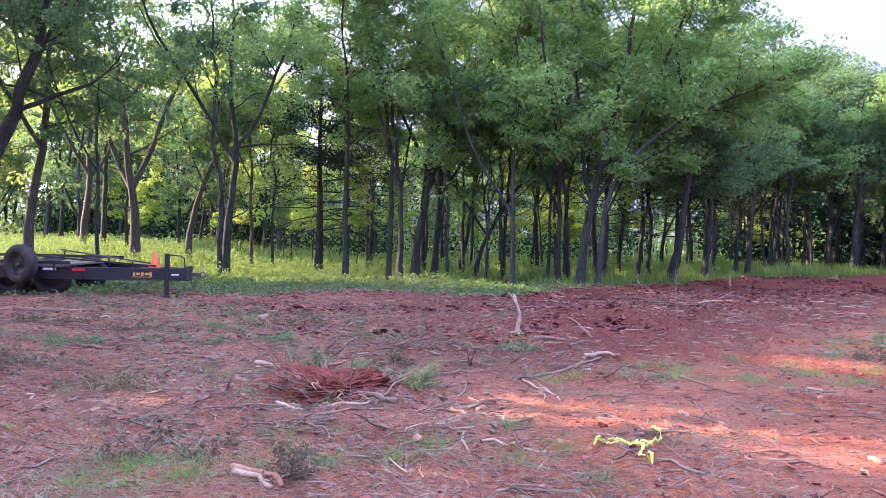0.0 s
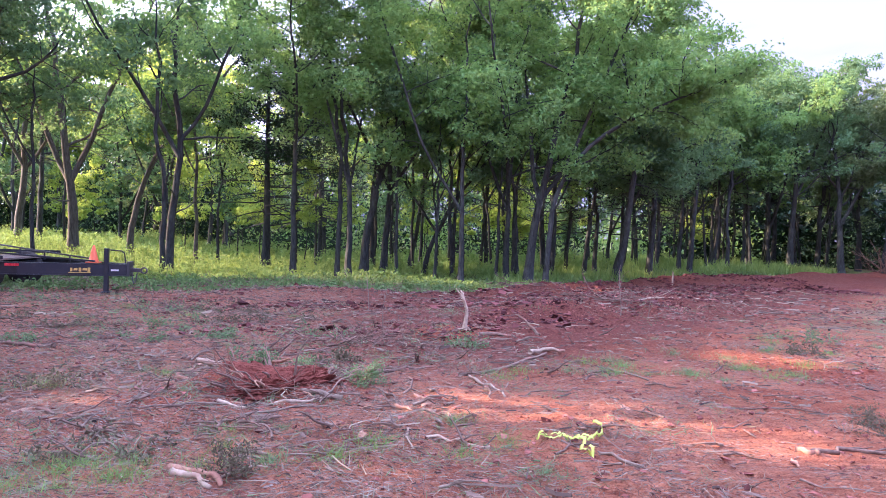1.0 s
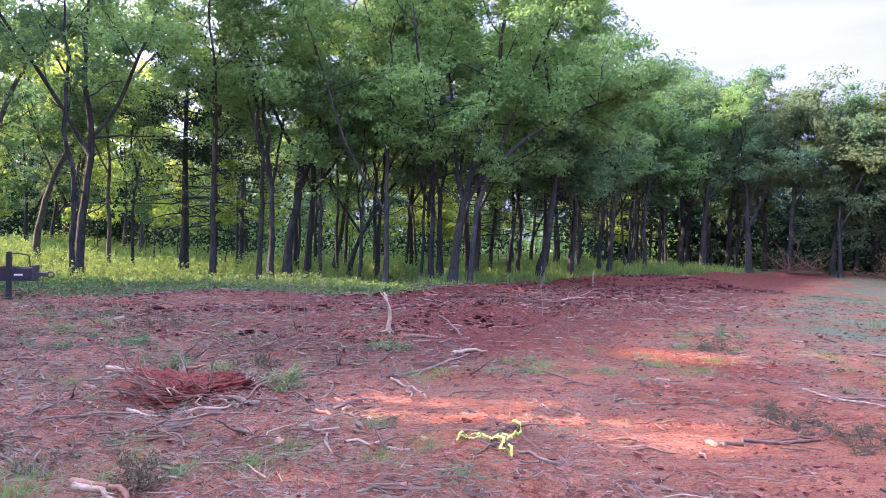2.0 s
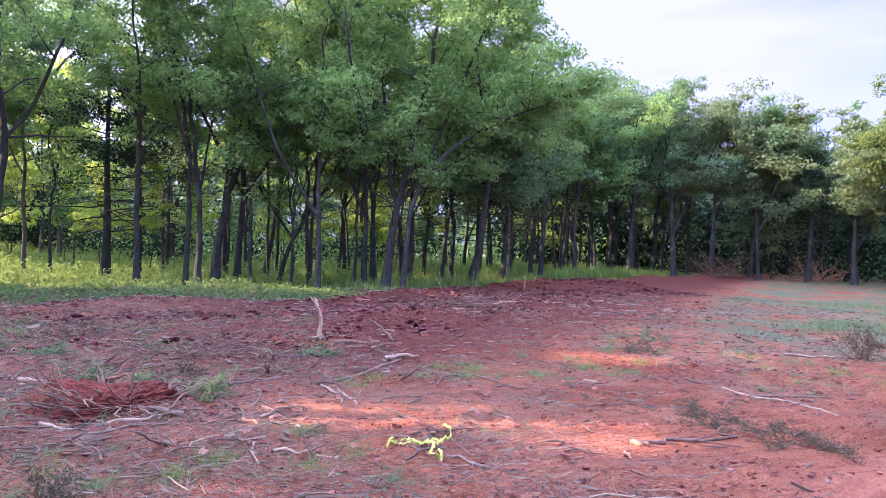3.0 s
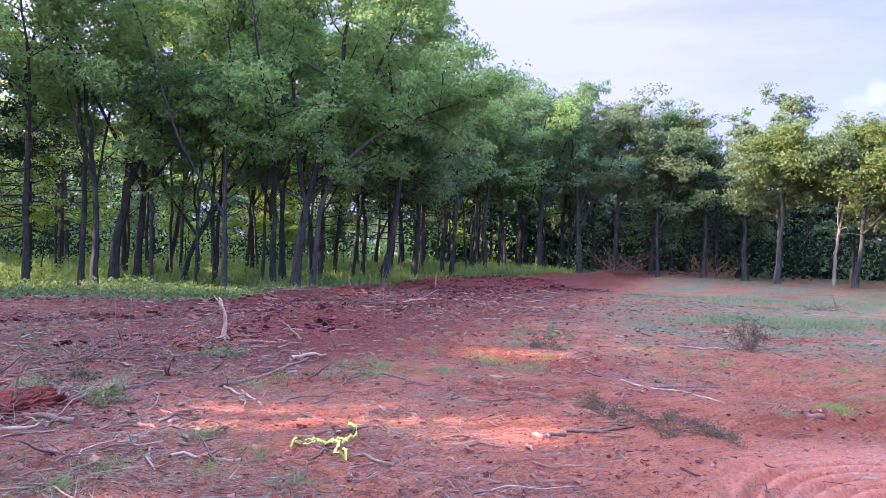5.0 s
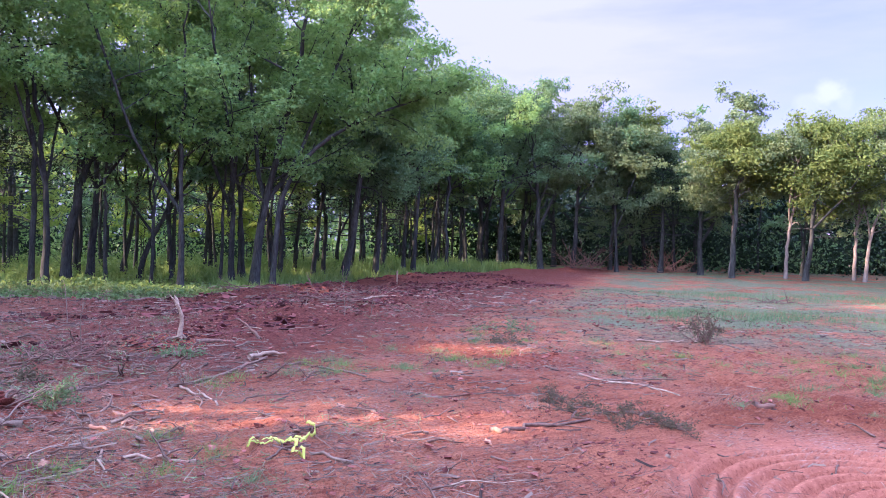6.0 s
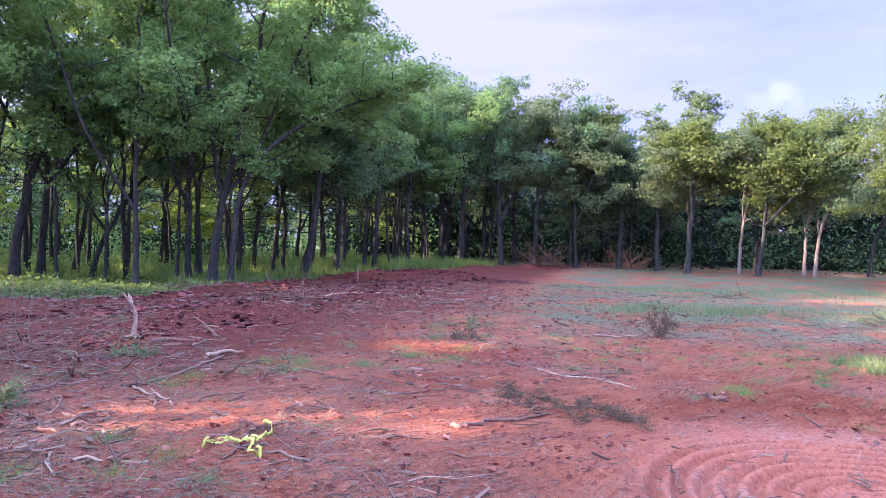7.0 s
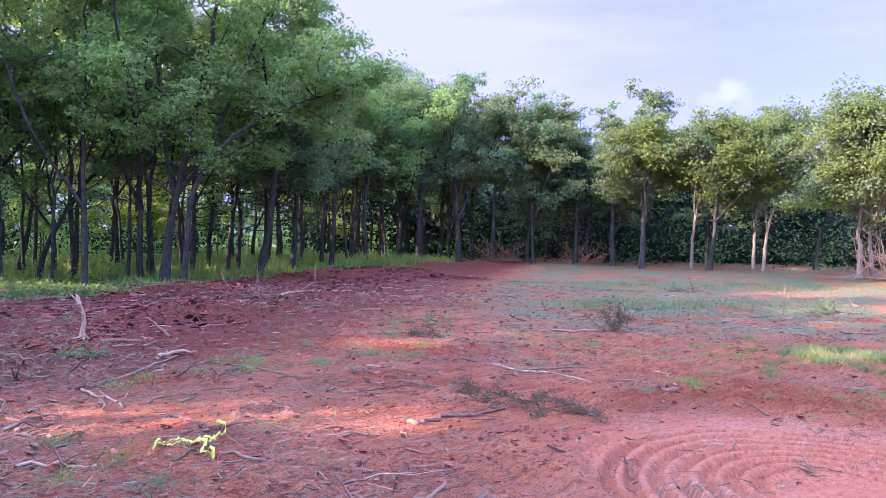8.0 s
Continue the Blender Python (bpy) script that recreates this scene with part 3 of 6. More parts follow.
def grow(seed, height, dia, lean=(0, 0), bend=(0, 0), fork=4.0, reach=3.0, limbs=12, leaves=9000, leaf=0.16, wander=0.05, low=0, droop=0.5, clump=0.36, lite=False, arch=(0, 0), stems=2, spread=0.42, gaps=None):
    """Trunk tube, limb tubes and leaf places of one broadleaved tree."""
    rng = np.random.default_rng(seed)
    n = 18
    z = np.linspace(0, 1, n + 1) * height * 0.93
    off = np.cumsum(rng.normal(size=(n + 1, 2)) * wander * 1.5, axis=0)
    off -= off[0]
    path = np.stack([lean[0] * z + bend[0] * z * z + arch[0] * z ** 4, lean[1] * z + bend[1] * z * z + arch[1] * z ** 4, z], -1)
    path[:, :2] += off * (0.25 + 0.75 * smooth(z, 0.0, height * 0.7)[:, None])
    rad = dia / 2 * (1 - 0.30 * smooth(z, 0.3, fork) - 0.60 * smooth(z, fork * 0.85, height)) + dia * 0.26 * np.exp(-z / 0.22)
    path[0, 2] -= 0.25
    trunk = Shape()
    sides = 6 if lite else 10
    trunk.tube(path, rad, sides, 1 + 0.10 * rng.normal(size=sides))
    limb_shapes, anchors, bearers = [], [], [(path, rad)]
    # stems that part from the trunk where it forks and climb beside it
    for k in range(stems - 1):
        zz = fork * rng.uniform(0.72, 1.12)
        i = min(n - 2, int(zz / z[-1] * n))
        az = rng.uniform(0, 6.283) if k == 0 else az + 2.2 + rng.uniform(-0.6, 0.6)
        el = rng.uniform(0.75, 1.15)
        way = (math.cos(az) * math.cos(el) + lean[0], math.sin(az) * math.cos(el) + lean[1], math.sin(el))
        sp = bezier_path(path[i], way, (height * rng.uniform(0.82, 0.95) - zz) * 1.12, spread * 1.6, 0.07, rng, 10)
        sr = np.linspace(rad[i] * rng.uniform(0.6, 0.82), 0.02, 11)
        s = Shape()
        s.tube(sp, sr, 5 if lite else 8)
        limb_shapes.append(s)
        bearers.append((sp, sr))
    for k in range(limbs + low):
        s = Shape()
        dead = k >= limbs
        own, orad = bearers[0 if dead else k % len(bearers)]
        top = own[-1][2]
        start = fork * 0.9 if own is path else own[2][2]
        zz = rng.uniform(1.5, max(1.7, fork)) if dead else start + (top - start) * min(0.97, (k + rng.uniform(0, 1.0)) / limbs)
        i = min(len(own) - 2, int(np.searchsorted(own[:, 2], zz)))
        p0, r0 = own[i], orad[i]
        az = k * 2.4 + rng.uniform(-0.5, 0.5)
        rel = (zz - fork) / max(0.1, height - fork)
        length = reach * (1.0 - 0.5 * max(rel, 0)) * rng.uniform(0.65, 1.15) * (0.45 if dead else 1)
        el = rng.uniform(0.05, 0.65) + 0.45 * max(rel, 0)
        way = (math.cos(az) * math.cos(el), math.sin(az) * math.cos(el), math.sin(el))
        m = 8
        lp = bezier_path(p0, way, length, 0.40 if not dead else -0.2, 0.15, rng, m)
        lr = np.linspace(max(0.016, r0 * rng.uniform(0.35, 0.55)), 0.008, m + 1)
        if dead:
            lr *= 0.5
        s.tube(lp, lr, 4 if lite else 6)
        if not dead:
            anchors.append(lp[4:])
        for b in range(4 if dead else 7):
            i2 = rng.integers(2, m)
            d0 = lp[i2] - lp[i2 - 1]
            d0 = d0 / np.linalg.norm(d0) + rng.normal(size=3) * 0.75
            d0[2] *= 0.6
            d0 /= np.linalg.norm(d0)
            sp = bezier_path(lp[i2], d0, length * rng.uniform(0.28, 0.55), -droop * 0.3, 0.18, rng, 4)
            if not lite:
                s.tube(sp, np.linspace(max(0.007, lr[i2] * 0.5), 0.004, 5), 3)
            if not dead:
                anchors.append(sp[2:])
        limb_shapes.append(s)
    anchors.append(path[-2:])
    pts = np.concatenate(anchors)
    # leaves sit in flat sprays round the twig ends, with gaps between the sprays
    heads = max(1, leaves // 46)
    head = pts[rng.integers(0, len(pts), heads)] + rng.normal(size=(heads, 3)) * 0.16
    size = clump * rng.uniform(0.55, 1.55, heads)
    own = rng.integers(0, heads, leaves)
    ball = rng.normal(size=(leaves, 3))
    ball /= np.linalg.norm(ball, axis=1)[:, None]
    away = ball * (rng.uniform(0.1, 1.0, leaves) ** 0.5)[:, None] * (size[own] * 1.25)[:, None] * np.array([1.0, 1.0, 0.5])
    at = head[own] + away
    if gaps is not None:
        open_sky = gaps(at)
        at, ball = at[~open_sky], ball[~open_sky]
        limb_shapes = [s for k, s in enumerate(limb_shapes) if k < stems - 1 or gaps(np.concatenate(s.v)).mean() < 0.12]
    return trunk, limb_shapes, leaf_quads(rng, at, leaf, 0.45, lean=ball * 0.8)


def tree(label, x, y, spec, mat, bark, category="tree", group="", limb_parts=True, name="oak_tree"):
    ob = new(name)
    ob.empty_display_size = 0.3
    ob.location = (x, y, float(ground_z(x, y)))
    tagged(ob, label, category, group)
    trunk, limb_shapes, (v, q) = grow(**spec)
    if not limb_parts:
        for s in limb_shapes:
            trunk.add(np.concatenate(s.v), np.concatenate(s.q))
    part("trunk", trunk.mesh("trunk", bark), ob)
    if limb_parts:
        for s in limb_shapes:
            part("limb", s.mesh("limb", bark), ob)
    part("crown", quad_mesh("crown", v, q, mat, False), ob)
    return ob


# rows: x, y, trunk width, sideways lean, bend, fork height, height, crown reach
# oaks and elms along the woodland edge, seen across the clearing
EDGE_WEST = (
    (-12.6, 21.7, 0.36, 0.03, 0.006, 4.4, 11.5, 3.2), (-13.5, 26.9, 0.30, 0.03, 0.0, 5.0, 11.0, 2.6),
    (-13.9, 29.3, 0.26, 0.01, 0.0, 4.3, 10.0, 2.4), (-10.7, 24.9, 0.40, -0.01, -0.006, 4.0, 11.5, 3.0),
    (-9.4, 26.5, 0.29, -0.02, 0.055, 4.0, 10.0, 2.4), (-6.75, 22.2, 0.30, 0.02, 0.0, 4.2, 11.0, 2.9),
    (-7.0, 26.2, 0.17, -0.03, 0.0, 4.4, 9.0, 2.0))
EDGE_MID = (
    (-3.1, 22.9, 0.22, -0.02, 0.0, 4.6, 10.0, 2.4), (-1.32, 22.1, 0.21, 0.04, -0.02, 3.6, 10.5, 2.8),
    (-0.9, 23.3, 0.34, 0.02, 0.04, 4.0, 11.0, 3.0), (-0.3, 24.1, 0.28, 0.03, 0.012, 4.2, 11.0, 2.6),
    (0.55, 27.1, 0.18, 0.2, 0.0, 3.4, 10.0, 2.4), (1.1, 25.1, 0.20, 0.05, 0.13, 2.6, 7.0, 2.4),
    (2.0, 21.0, 0.19, 0.0, 0.0, 3.7, 10.0, 2.6), (3.9, 29.9, 0.20, 0.0, 0.0, 4.6, 11.0, 2.6),
    (2.2, 26.0, 0.18, 0.02, 0.0, 4.0, 10.5, 2.4), (3.65, 22.8, 0.27, 0.0, 0.005, 3.4, 10.5, 2.8),
    (5.7, 25.5, 0.18, 0.06, 0.0, 3.6, 9.5, 2.3))
EDGE_EAST = (
    (7.3, 27.1, 0.21, 0.11, 0.0, 3.8, 9.0, 2.3), (8.0, 28.0, 0.20, 0.03, 0.0, 4.2, 9.5, 2.2), (7.8, 24.9, 0.20, 0.24, 0.0, 3.6, 6.5, 1.7),
    (10.8, 31.3, 0.20, 0.02, 0.0, 4.2, 9.5, 2.2), (12.5, 30.7, 0.20, 0.01, 0.0, 4.0, 8.8, 2.0), (12.3, 29.1, 0.25, 0.02, 0.0, 4.6, 8.8, 2.2),
    (14.6, 31.9, 0.21, 0.01, 0.0, 4.2, 8.8, 2.0), (14.3, 29.9, 0.20, 0.01, 0.0, 4.6, 8.3, 2.0), (16.4, 32.2, 0.24, 0.01, 0.0, 4.0, 9.2, 2.3),
    (17.6, 32.7, 0.27, 0.01, 0.0, 3.6, 9.6, 2.4), (17.9, 31.4, 0.34, 0.01, 0.0, 4.0, 9.6, 2.7))
FAR_SIDE = (
    (21.3, 29.9, 0.30, 0.07, 0.0, 3.4, 8.9, 2.5), (23.7, 30.0, 0.26, 0.0, 0.0, 3.4, 8.7, 2.5), (22.7, 28.2, 0.21, 0.08, 0.0, 2.4, 7.2, 2.2),
    (25.1, 30.1, 0.21, 0.0, 0.0, 3.2, 8.6, 2.3), (26.3, 30.4, 0.27, 0.0, 0.0, 3.6, 8.7, 2.4), (26.1, 27.9, 0.23, -0.04, 0.0, 2.6, 7.6, 2.4),
    (25.6, 25.6, 0.32, -0.03, 0.0, 2.8, 7.4, 2.3), (25.1, 23.3, 0.23, 0.01, 0.0, 4.3, 7.3, 1.9))
EAST_SIDE = (
    (26.9, 25.0, 0.24, 0.01, 0.0, 4.2, 7.5, 2.0), (27.3, 22.3, 0.18, 0.0, 0.0, 3.6, 6.9, 1.9), (27.0, 21.1, 0.29, 0.04, 0.01, 2.9, 7.4, 2.2),
    (29.7, 20.8, 0.19, 0.01, 0.0, 3.4, 7.0, 2.2), (29.1, 19.9, 0.20, 0.03, 0.03, 3.0, 6.9, 1.9), (31.9, 19.2, 0.22, 0.04, 0.0, 3.0, 7.6, 2.6),
    (27.5, 14.8, 0.22, -0.03, 0.0, 2.9, 6.4, 2.4), (28.1, 14.6, 0.19, -0.03, 0.0, 2.6, 6.2, 2.2), (26.4, 12.7, 0.30, -0.05, 0.0, 3.0, 6.4, 2.5))


def sideways(x, y, a):
    r = math.hypot(x, y)
    return (a * y / r, -a * x / r)


def edge_trees(rows, seed, mats, label, group, leaves, leaf, bark, limbs=11, low=2, tall=1.0):
    for k, (x, y, dia, lean, bend, fork, height, reach) in enumerate(rows):
        spec = dict(seed=seed + k, height=height * tall, dia=dia * 0.82, stems=2 + k % 2, lean=sideways(x, y, lean), bend=sideways(x, y, bend), fork=fork * 0.86, reach=reach * 1.12,
                    limbs=limbs, leaves=leaves, leaf=leaf, low=low)
        tree(label, x, y, spec, mats[k % len(mats)], bark[k % len(bark)], group=group)


edge_trees(EDGE_WEST, 100, (LEAF_DARK, LEAF_BRIGHT, LEAF_BRIGHT), "oak with grey bark coloured sunlit and an airy green crown in tall weeds", "oaks along the woodland edge", 11000, 0.125, (BARK_SUNLIT, BARK_SUNLIT, BARK), limbs=15, low=3)
edge_trees(EDGE_MID, 200, (LEAF_BRIGHT, LEAF_BRIGHT, LEAF_DARK), "slender green woodland oak beside the red clay", "oaks along the woodland edge", 15500, 0.122, (BARK, BARK_DARK), limbs=16, low=3)
edge_trees(EDGE_EAST, 300, (LEAF_DARK, LEAF_BRIGHT), "thin straight oak with a dense dark crown", "oaks along the woodland edge", 12500, 0.13, (BARK, BARK_DARK), limbs=16, low=6, tall=0.97)
edge_trees(FAR_SIDE, 400, (LEAF_EAST, LEAF_DARK, LEAF_EAST, LEAF_OLIVE), "dense oak at the far side of the clearing", "oaks at the far side", 13000, 0.15, (BARK_DARK, BARK), limbs=18, low=5, tall=0.93)
edge_trees(EAST_SIDE, 500, (LEAF_EAST, LEAF_EAST, LEAF_OLIVE), "pale-trunked oak with an olive crown in evening sun", "oaks at the east side", 14000, 0.135, (BARK_PALE, BARK_PALE, BARK), limbs=18, low=4, tall=0.95)

# the great oak that stands forward of the wood, and its leaning neighbour
tree("large forked oak with a wide bright green crown", 4.05, 21.3,
     dict(seed=11, height=12.0, dia=0.27, lean=sideways(4.05, 21.3, 0.06), bend=sideways(4.05, 21.3, 0.010), fork=3.3, reach=3.8, limbs=24, leaves=32000, leaf=0.12, low=6, stems=3), LEAF_BRIGHT, BARK)
tree("leaning oak whose long trunk arches over the clearing", 4.4, 20.4,
     dict(seed=12, height=6.5, dia=0.15, lean=sideways(4.4, 20.4, 0.03), arch=sideways(4.4, 20.4, 0.0040), fork=4.9, reach=2.0, limbs=16, leaves=11000, leaf=0.12, wander=0.02, stems=1), LEAF_BRIGHT, BARK)
tree("green oak with a high spreading crown at the wood's end", 7.6, 23.9,
     dict(seed=16, height=10.6, dia=0.22, lean=sideways(7.6, 23.9, 0.10), fork=5.6, reach=3.0, limbs=18, leaves=17000, leaf=0.125, low=5), LEAF_BRIGHT, BARK)
tree("dense green oak closing the end of the wood", 9.6, 26.4,
     dict(seed=13, height=9.6, dia=0.24, lean=(0, 0), fork=3.6, reach=2.9, limbs=18, leaves=17000, leaf=0.13, low=6), LEAF_DARK, BARK)
tree("tall thin poplar rising above the far trees", 38.5, 35.3,
     dict(seed=14, height=12.5, dia=0.3, lean=(0, 0), fork=8.8, reach=1.9, limbs=12, leaves=3600, leaf=0.2, stems=1), LEAF_EAST, BARK, name="poplar_tree", limb_parts=False)


tree("broad dark blue-green oak overhanging the trailer", -12.7, 18.5,
     dict(seed=15, height=9.6, dia=0.40, lean=(0.34, -0.04), fork=4.4, reach=4.0, limbs=20, leaves=20000, leaf=0.13, clump=0.42, stems=3), LEAF_DARK, BARK)


for k, (x, y, h) in enumerate(((20.6, 33.6, 9.6), (18.9, 34.6, 10.2), (22.4, 33.2, 9.0))):
    tree("dense oak at the far side of the clearing", x, y, dict(seed=450 + k, height=h, dia=0.26, fork=3.0, reach=2.9, limbs=18, leaves=12500, leaf=0.155), (LEAF_EAST, LEAF_DARK)[k % 2], BARK_DARK, group="oaks at the far side")


# bare, dying tree at the far side
def bare_tree():
    ob = new("dead_tree")
    x, y = 19.7, 30.3
    ob.location = (x, y, float(ground_z(x, y)))
    tagged(ob, "leafless dead oak with many fine grey branches", "tree")
    trunk, limb_shapes, _ = grow(seed=21, height=8.2, dia=0.32, lean=sideways(x, y, -0.03), fork=2.6, reach=2.3, limbs=18, leaves=4, low=5)
    part("trunk", trunk.mesh("trunk", BARK), ob)
    for s in limb_shapes:
        part("limb", s.mesh("limb", BARK), ob)


bare_tree()


# dark cedars with dead lower branches
def cedar(x, y, height, dia, seed, leaves=6000, skirt=2.2):
    rng = np.random.default_rng(seed)
    ob = new("cedar_tree")
    ob.location = (x, y, float(ground_z(x, y)))
    tagged(ob, "dark cedar with dead horizontal lower branches", "tree", "cedars in the wood")
    z = np.linspace(0, height, 12)
    path = np.stack([0.03 * np.sin(z), 0.03 * np.cos(z * 1.3), z], -1)
    path[0, 2] = -0.2
    t = Shape()
    t.tube(path, dia / 2 * (1 - 0.93 * z / height) + 0.06 * np.exp(-z / 0.3), 10)
    part("trunk", t.mesh("trunk", BARK_DARK), ob)
    anchors, count = [], 54
    dead = Shape()
    for k in range(count):
        zz = 1.5 + (height - 1.7) * k / count
        az = k * 2.4 + rng.uniform(-0.4, 0.4)
        length = skirt * (1 - (zz / height) ** 1.6) * rng.uniform(0.6, 1.1) + 0.2
        el = rng.uniform(-0.15, 0.25)
        p = bezier_path((0, 0, zz), (math.cos(az) * math.cos(el), math.sin(az) * math.cos(el), math.sin(el)), length, -0.15, 0.10, rng, 5)
        s = Shape()
        s.tube(p, np.linspace(0.026, 0.006, 6), 4)
        for _ in range(6):
            i = rng.integers(2, 6)
            q = bezier_path(p[i], (p[i] - p[i - 1]) / np.linalg.norm(p[i] - p[i - 1]) + rng.normal(size=3) * 0.5, length * 0.35, -0.1, 0.15, rng, 3)
            s.tube(q, np.linspace(0.008, 0.003, 4), 3)
            if zz > height * 0.42:
                anchors.append(q)
        if zz > height * 0.42:
            anchors.append(p[2:])
        part("branch", s.mesh("branch", BARK_DARK), ob)
    pts = np.concatenate(anchors)
    pts = pts[rng.integers(0, len(pts), leaves)] + rng.normal(size=(leaves, 3)) * np.array([0.16, 0.16, 0.09])
    v, q = leaf_quads(rng, pts, 0.13, 0.2, 0.28)
    part("foliage", quad_mesh("foliage", v, q, LEAF_CEDAR_SHADED, False), ob)


cedar(-4.45, 25.6, 8.6, 0.30, 31, 10000, 3.0)
cedar(-3.6, 26.6, 7.8, 0.20, 32, 8000, 2.8)
cedar(-3.2, 31.5, 8.6, 0.22, 33, 5000, 2.4)
cedar(9.0, 27.9, 6.8, 0.2, 34, 9000, 2.6)
cedar(11.2, 29.9, 7.0, 0.2, 35, 7000, 2.2)
cedar(6.4, 28.6, 7.4, 0.2, 36, 7000, 2.3)
cedar(15.6, 34.0, 7.2, 0.22, 37, 5000, 2.2)
cedar(24.6, 27.2, 6.0, 0.24, 38, 5000, 2.0)


# ---------------------------------------------------------------- the wood behind
def back_wood():
    kinds = []
    # the sunny kinds have backlight put into their leaf colour
    for k, (h, reach, fork, mat) in enumerate(((10.0, 2.8, 3.2, LEAF_SUNNY), (9.0, 2.6, 2.4, LEAF_DARK), (10.5, 3.0, 4.0, LEAF_SUNNY), (8.0, 2.4, 2.0, LEAF_EAST))):
        ob = tree("woodland oak deeper among the other trees", 0, 0, dict(seed=600 + k, height=h, dia=0.22, fork=fork, reach=reach, limbs=14, leaves=1900, leaf=0.25, clump=0.5, lite=True),
                  mat, BARK_DARK if k % 2 else BARK, group="trees deeper in the wood", limb_parts=False)
        kinds.append(ob)
    rng = np.random.default_rng(7)
    spots = []
    # belt behind the edge, and the belt behind the far and east sides
    for _ in range(4000):
        if len(spots) >= 96:
            break
        x, y = rng.uniform(-42, 48), rng.uniform(4, 66)
        far = y > 33.5 + 0.75 * max(0.0, -x - 5) and x < 20
        side = x + 0.55 * y > 42.5 and x >= 17 and y > 3
        if not (far or side) or x + 0.4 * y > 62:
            continue
        if any((x - a) ** 2 + (y - b) ** 2 < 3.3 ** 2 for a, b in spots):
            continue
        spots.append((x, y))
    spots.sort(key=lambda s: s[0])
    for k, (x, y) in enumerate(spots):
        src = kinds[k % 4] if x < 17 else kinds[(1, 3)[k % 2]]
        s = rng.uniform(0.72, 0.9) if x > 17 else rng.uniform(0.9, 1.2)
        m = Matrix.LocRotScale((x, y, float(ground_z(x, y))), Euler((0, 0, rng.uniform(0, 6.28))), (s, s, s))
        if k < 4:
            kinds[k].matrix_basis = m
        else:
            c = copy_thing(src, m)
    for k in range(16):
        x, y = rng.uniform(-27, -6), rng.uniform(32, 44)
        s = rng.uniform(0.75, 1.05)
        copy_thing(kinds[(1, 0, 3)[k % 3]], Matrix.LocRotScale((x, y, float(ground_z(x, y))), Euler((0, 0, rng.uniform(0, 6.28))), (s, s, s)))
    # the wood goes on behind the trailer
    for k in range(26):
        x = rng.uniform(-46, -17)
        y = rng.uniform(44, 56) - 0.25 * (x + 17)
        s = rng.uniform(1.15, 1.5)
        copy_thing(kinds[(0, 2, 1)[k % 3]], Matrix.LocRotScale((x, y, float(ground_z(x, y))), Euler((0, 0, rng.uniform(0, 6.28))), (s, s, s)))


back_wood()


# trees beyond the left end of the wood, whose shade lies over the clearing;
# the low sun comes through the openings between their crowns
OPENINGS = ((1.15, 6.1, 1.35, 0.66), (2.75, 5.2, 1.0, 0.62), (4.75, 8.8, 0.95, 0.5), (-2.5, 6.2, 0.55, 0.36), (-1.1, 6.85, 0.55, 0.3), (-0.1, 6.8, 0.4, 0.26),
            (9.3, 5.0, 0.8, 0.4), (2.0, 5.6, 0.7, 0.3), (0.1, 4.4, 0.7, 0.2), (-3.4, 5.3, 0.6, 0.2))


def shade_trees():
    def lit(p):
        """Whether a place lies between the sun and one of the openings."""
        d = p[:, 2] / sun_way.z
        gx, gy = p[:, 0] - sun_way.x * d, p[:, 1] - sun_way.y * d
        out = np.zeros(len(p), bool)
        for ox, oy, rx, ry in OPENINGS:
            u, v = gx - ox, gy - oy
            along, across = u * 0.985 - v * 0.17, u * 0.17 + v * 0.985
            out |= (along / rx) ** 2 + (across / ry) ** 2 + 0.75 * lumps(gx, gy, 2.6, 3, 151) < 1.0
        return out

    rows = ((-13.0, 3.2, 12.5, 3.6), (-15.0, -0.6, 12.0, 3.6), (-13.5, 6.6, 13.0, 3.6), (-15.5, 10.2, 13.5, 3.6), (-13.2, 12.2, 12.5, 3.0), (-18.5, 7.0, 14.0, 3.8),
            (-16.5, 14.2, 13.0, 3.6), (-19.5, 17.5, 13.5, 3.8), (-22.0, 12.5, 14.5, 4.0), (-21.0, 3.0, 14.0, 4.0), (-24.0, 20.5, 14.0, 4.0), (-12.2, 9.4, 8.0, 2.8), (-11.0, 0.6, 8.5, 3.0), (-10.8, 5.0, 7.0, 2.4), (-18.0, 19.5, 14.5, 3.6), (-21.0, 22.5, 15.0, 3.8), (-11.2, 7.4, 8.5, 2.8))
    for k, (x, y, h, reach) in enumerate(rows):
        base = np.array([x, y, float(ground_z(x, y))])
        tree("tall dense oak beyond the trailer shading the clearing", x, y,
             dict(seed=900 + k, height=h, dia=0.34, fork=h * 0.2, reach=reach, limbs=20, leaves=10000, leaf=0.32, clump=0.62, lite=True, stems=3, gaps=lambda p: lit(p + base)),
             LEAF_DARK, BARK, group="oaks that shade the clearing", limb_parts=False)


shade_trees()


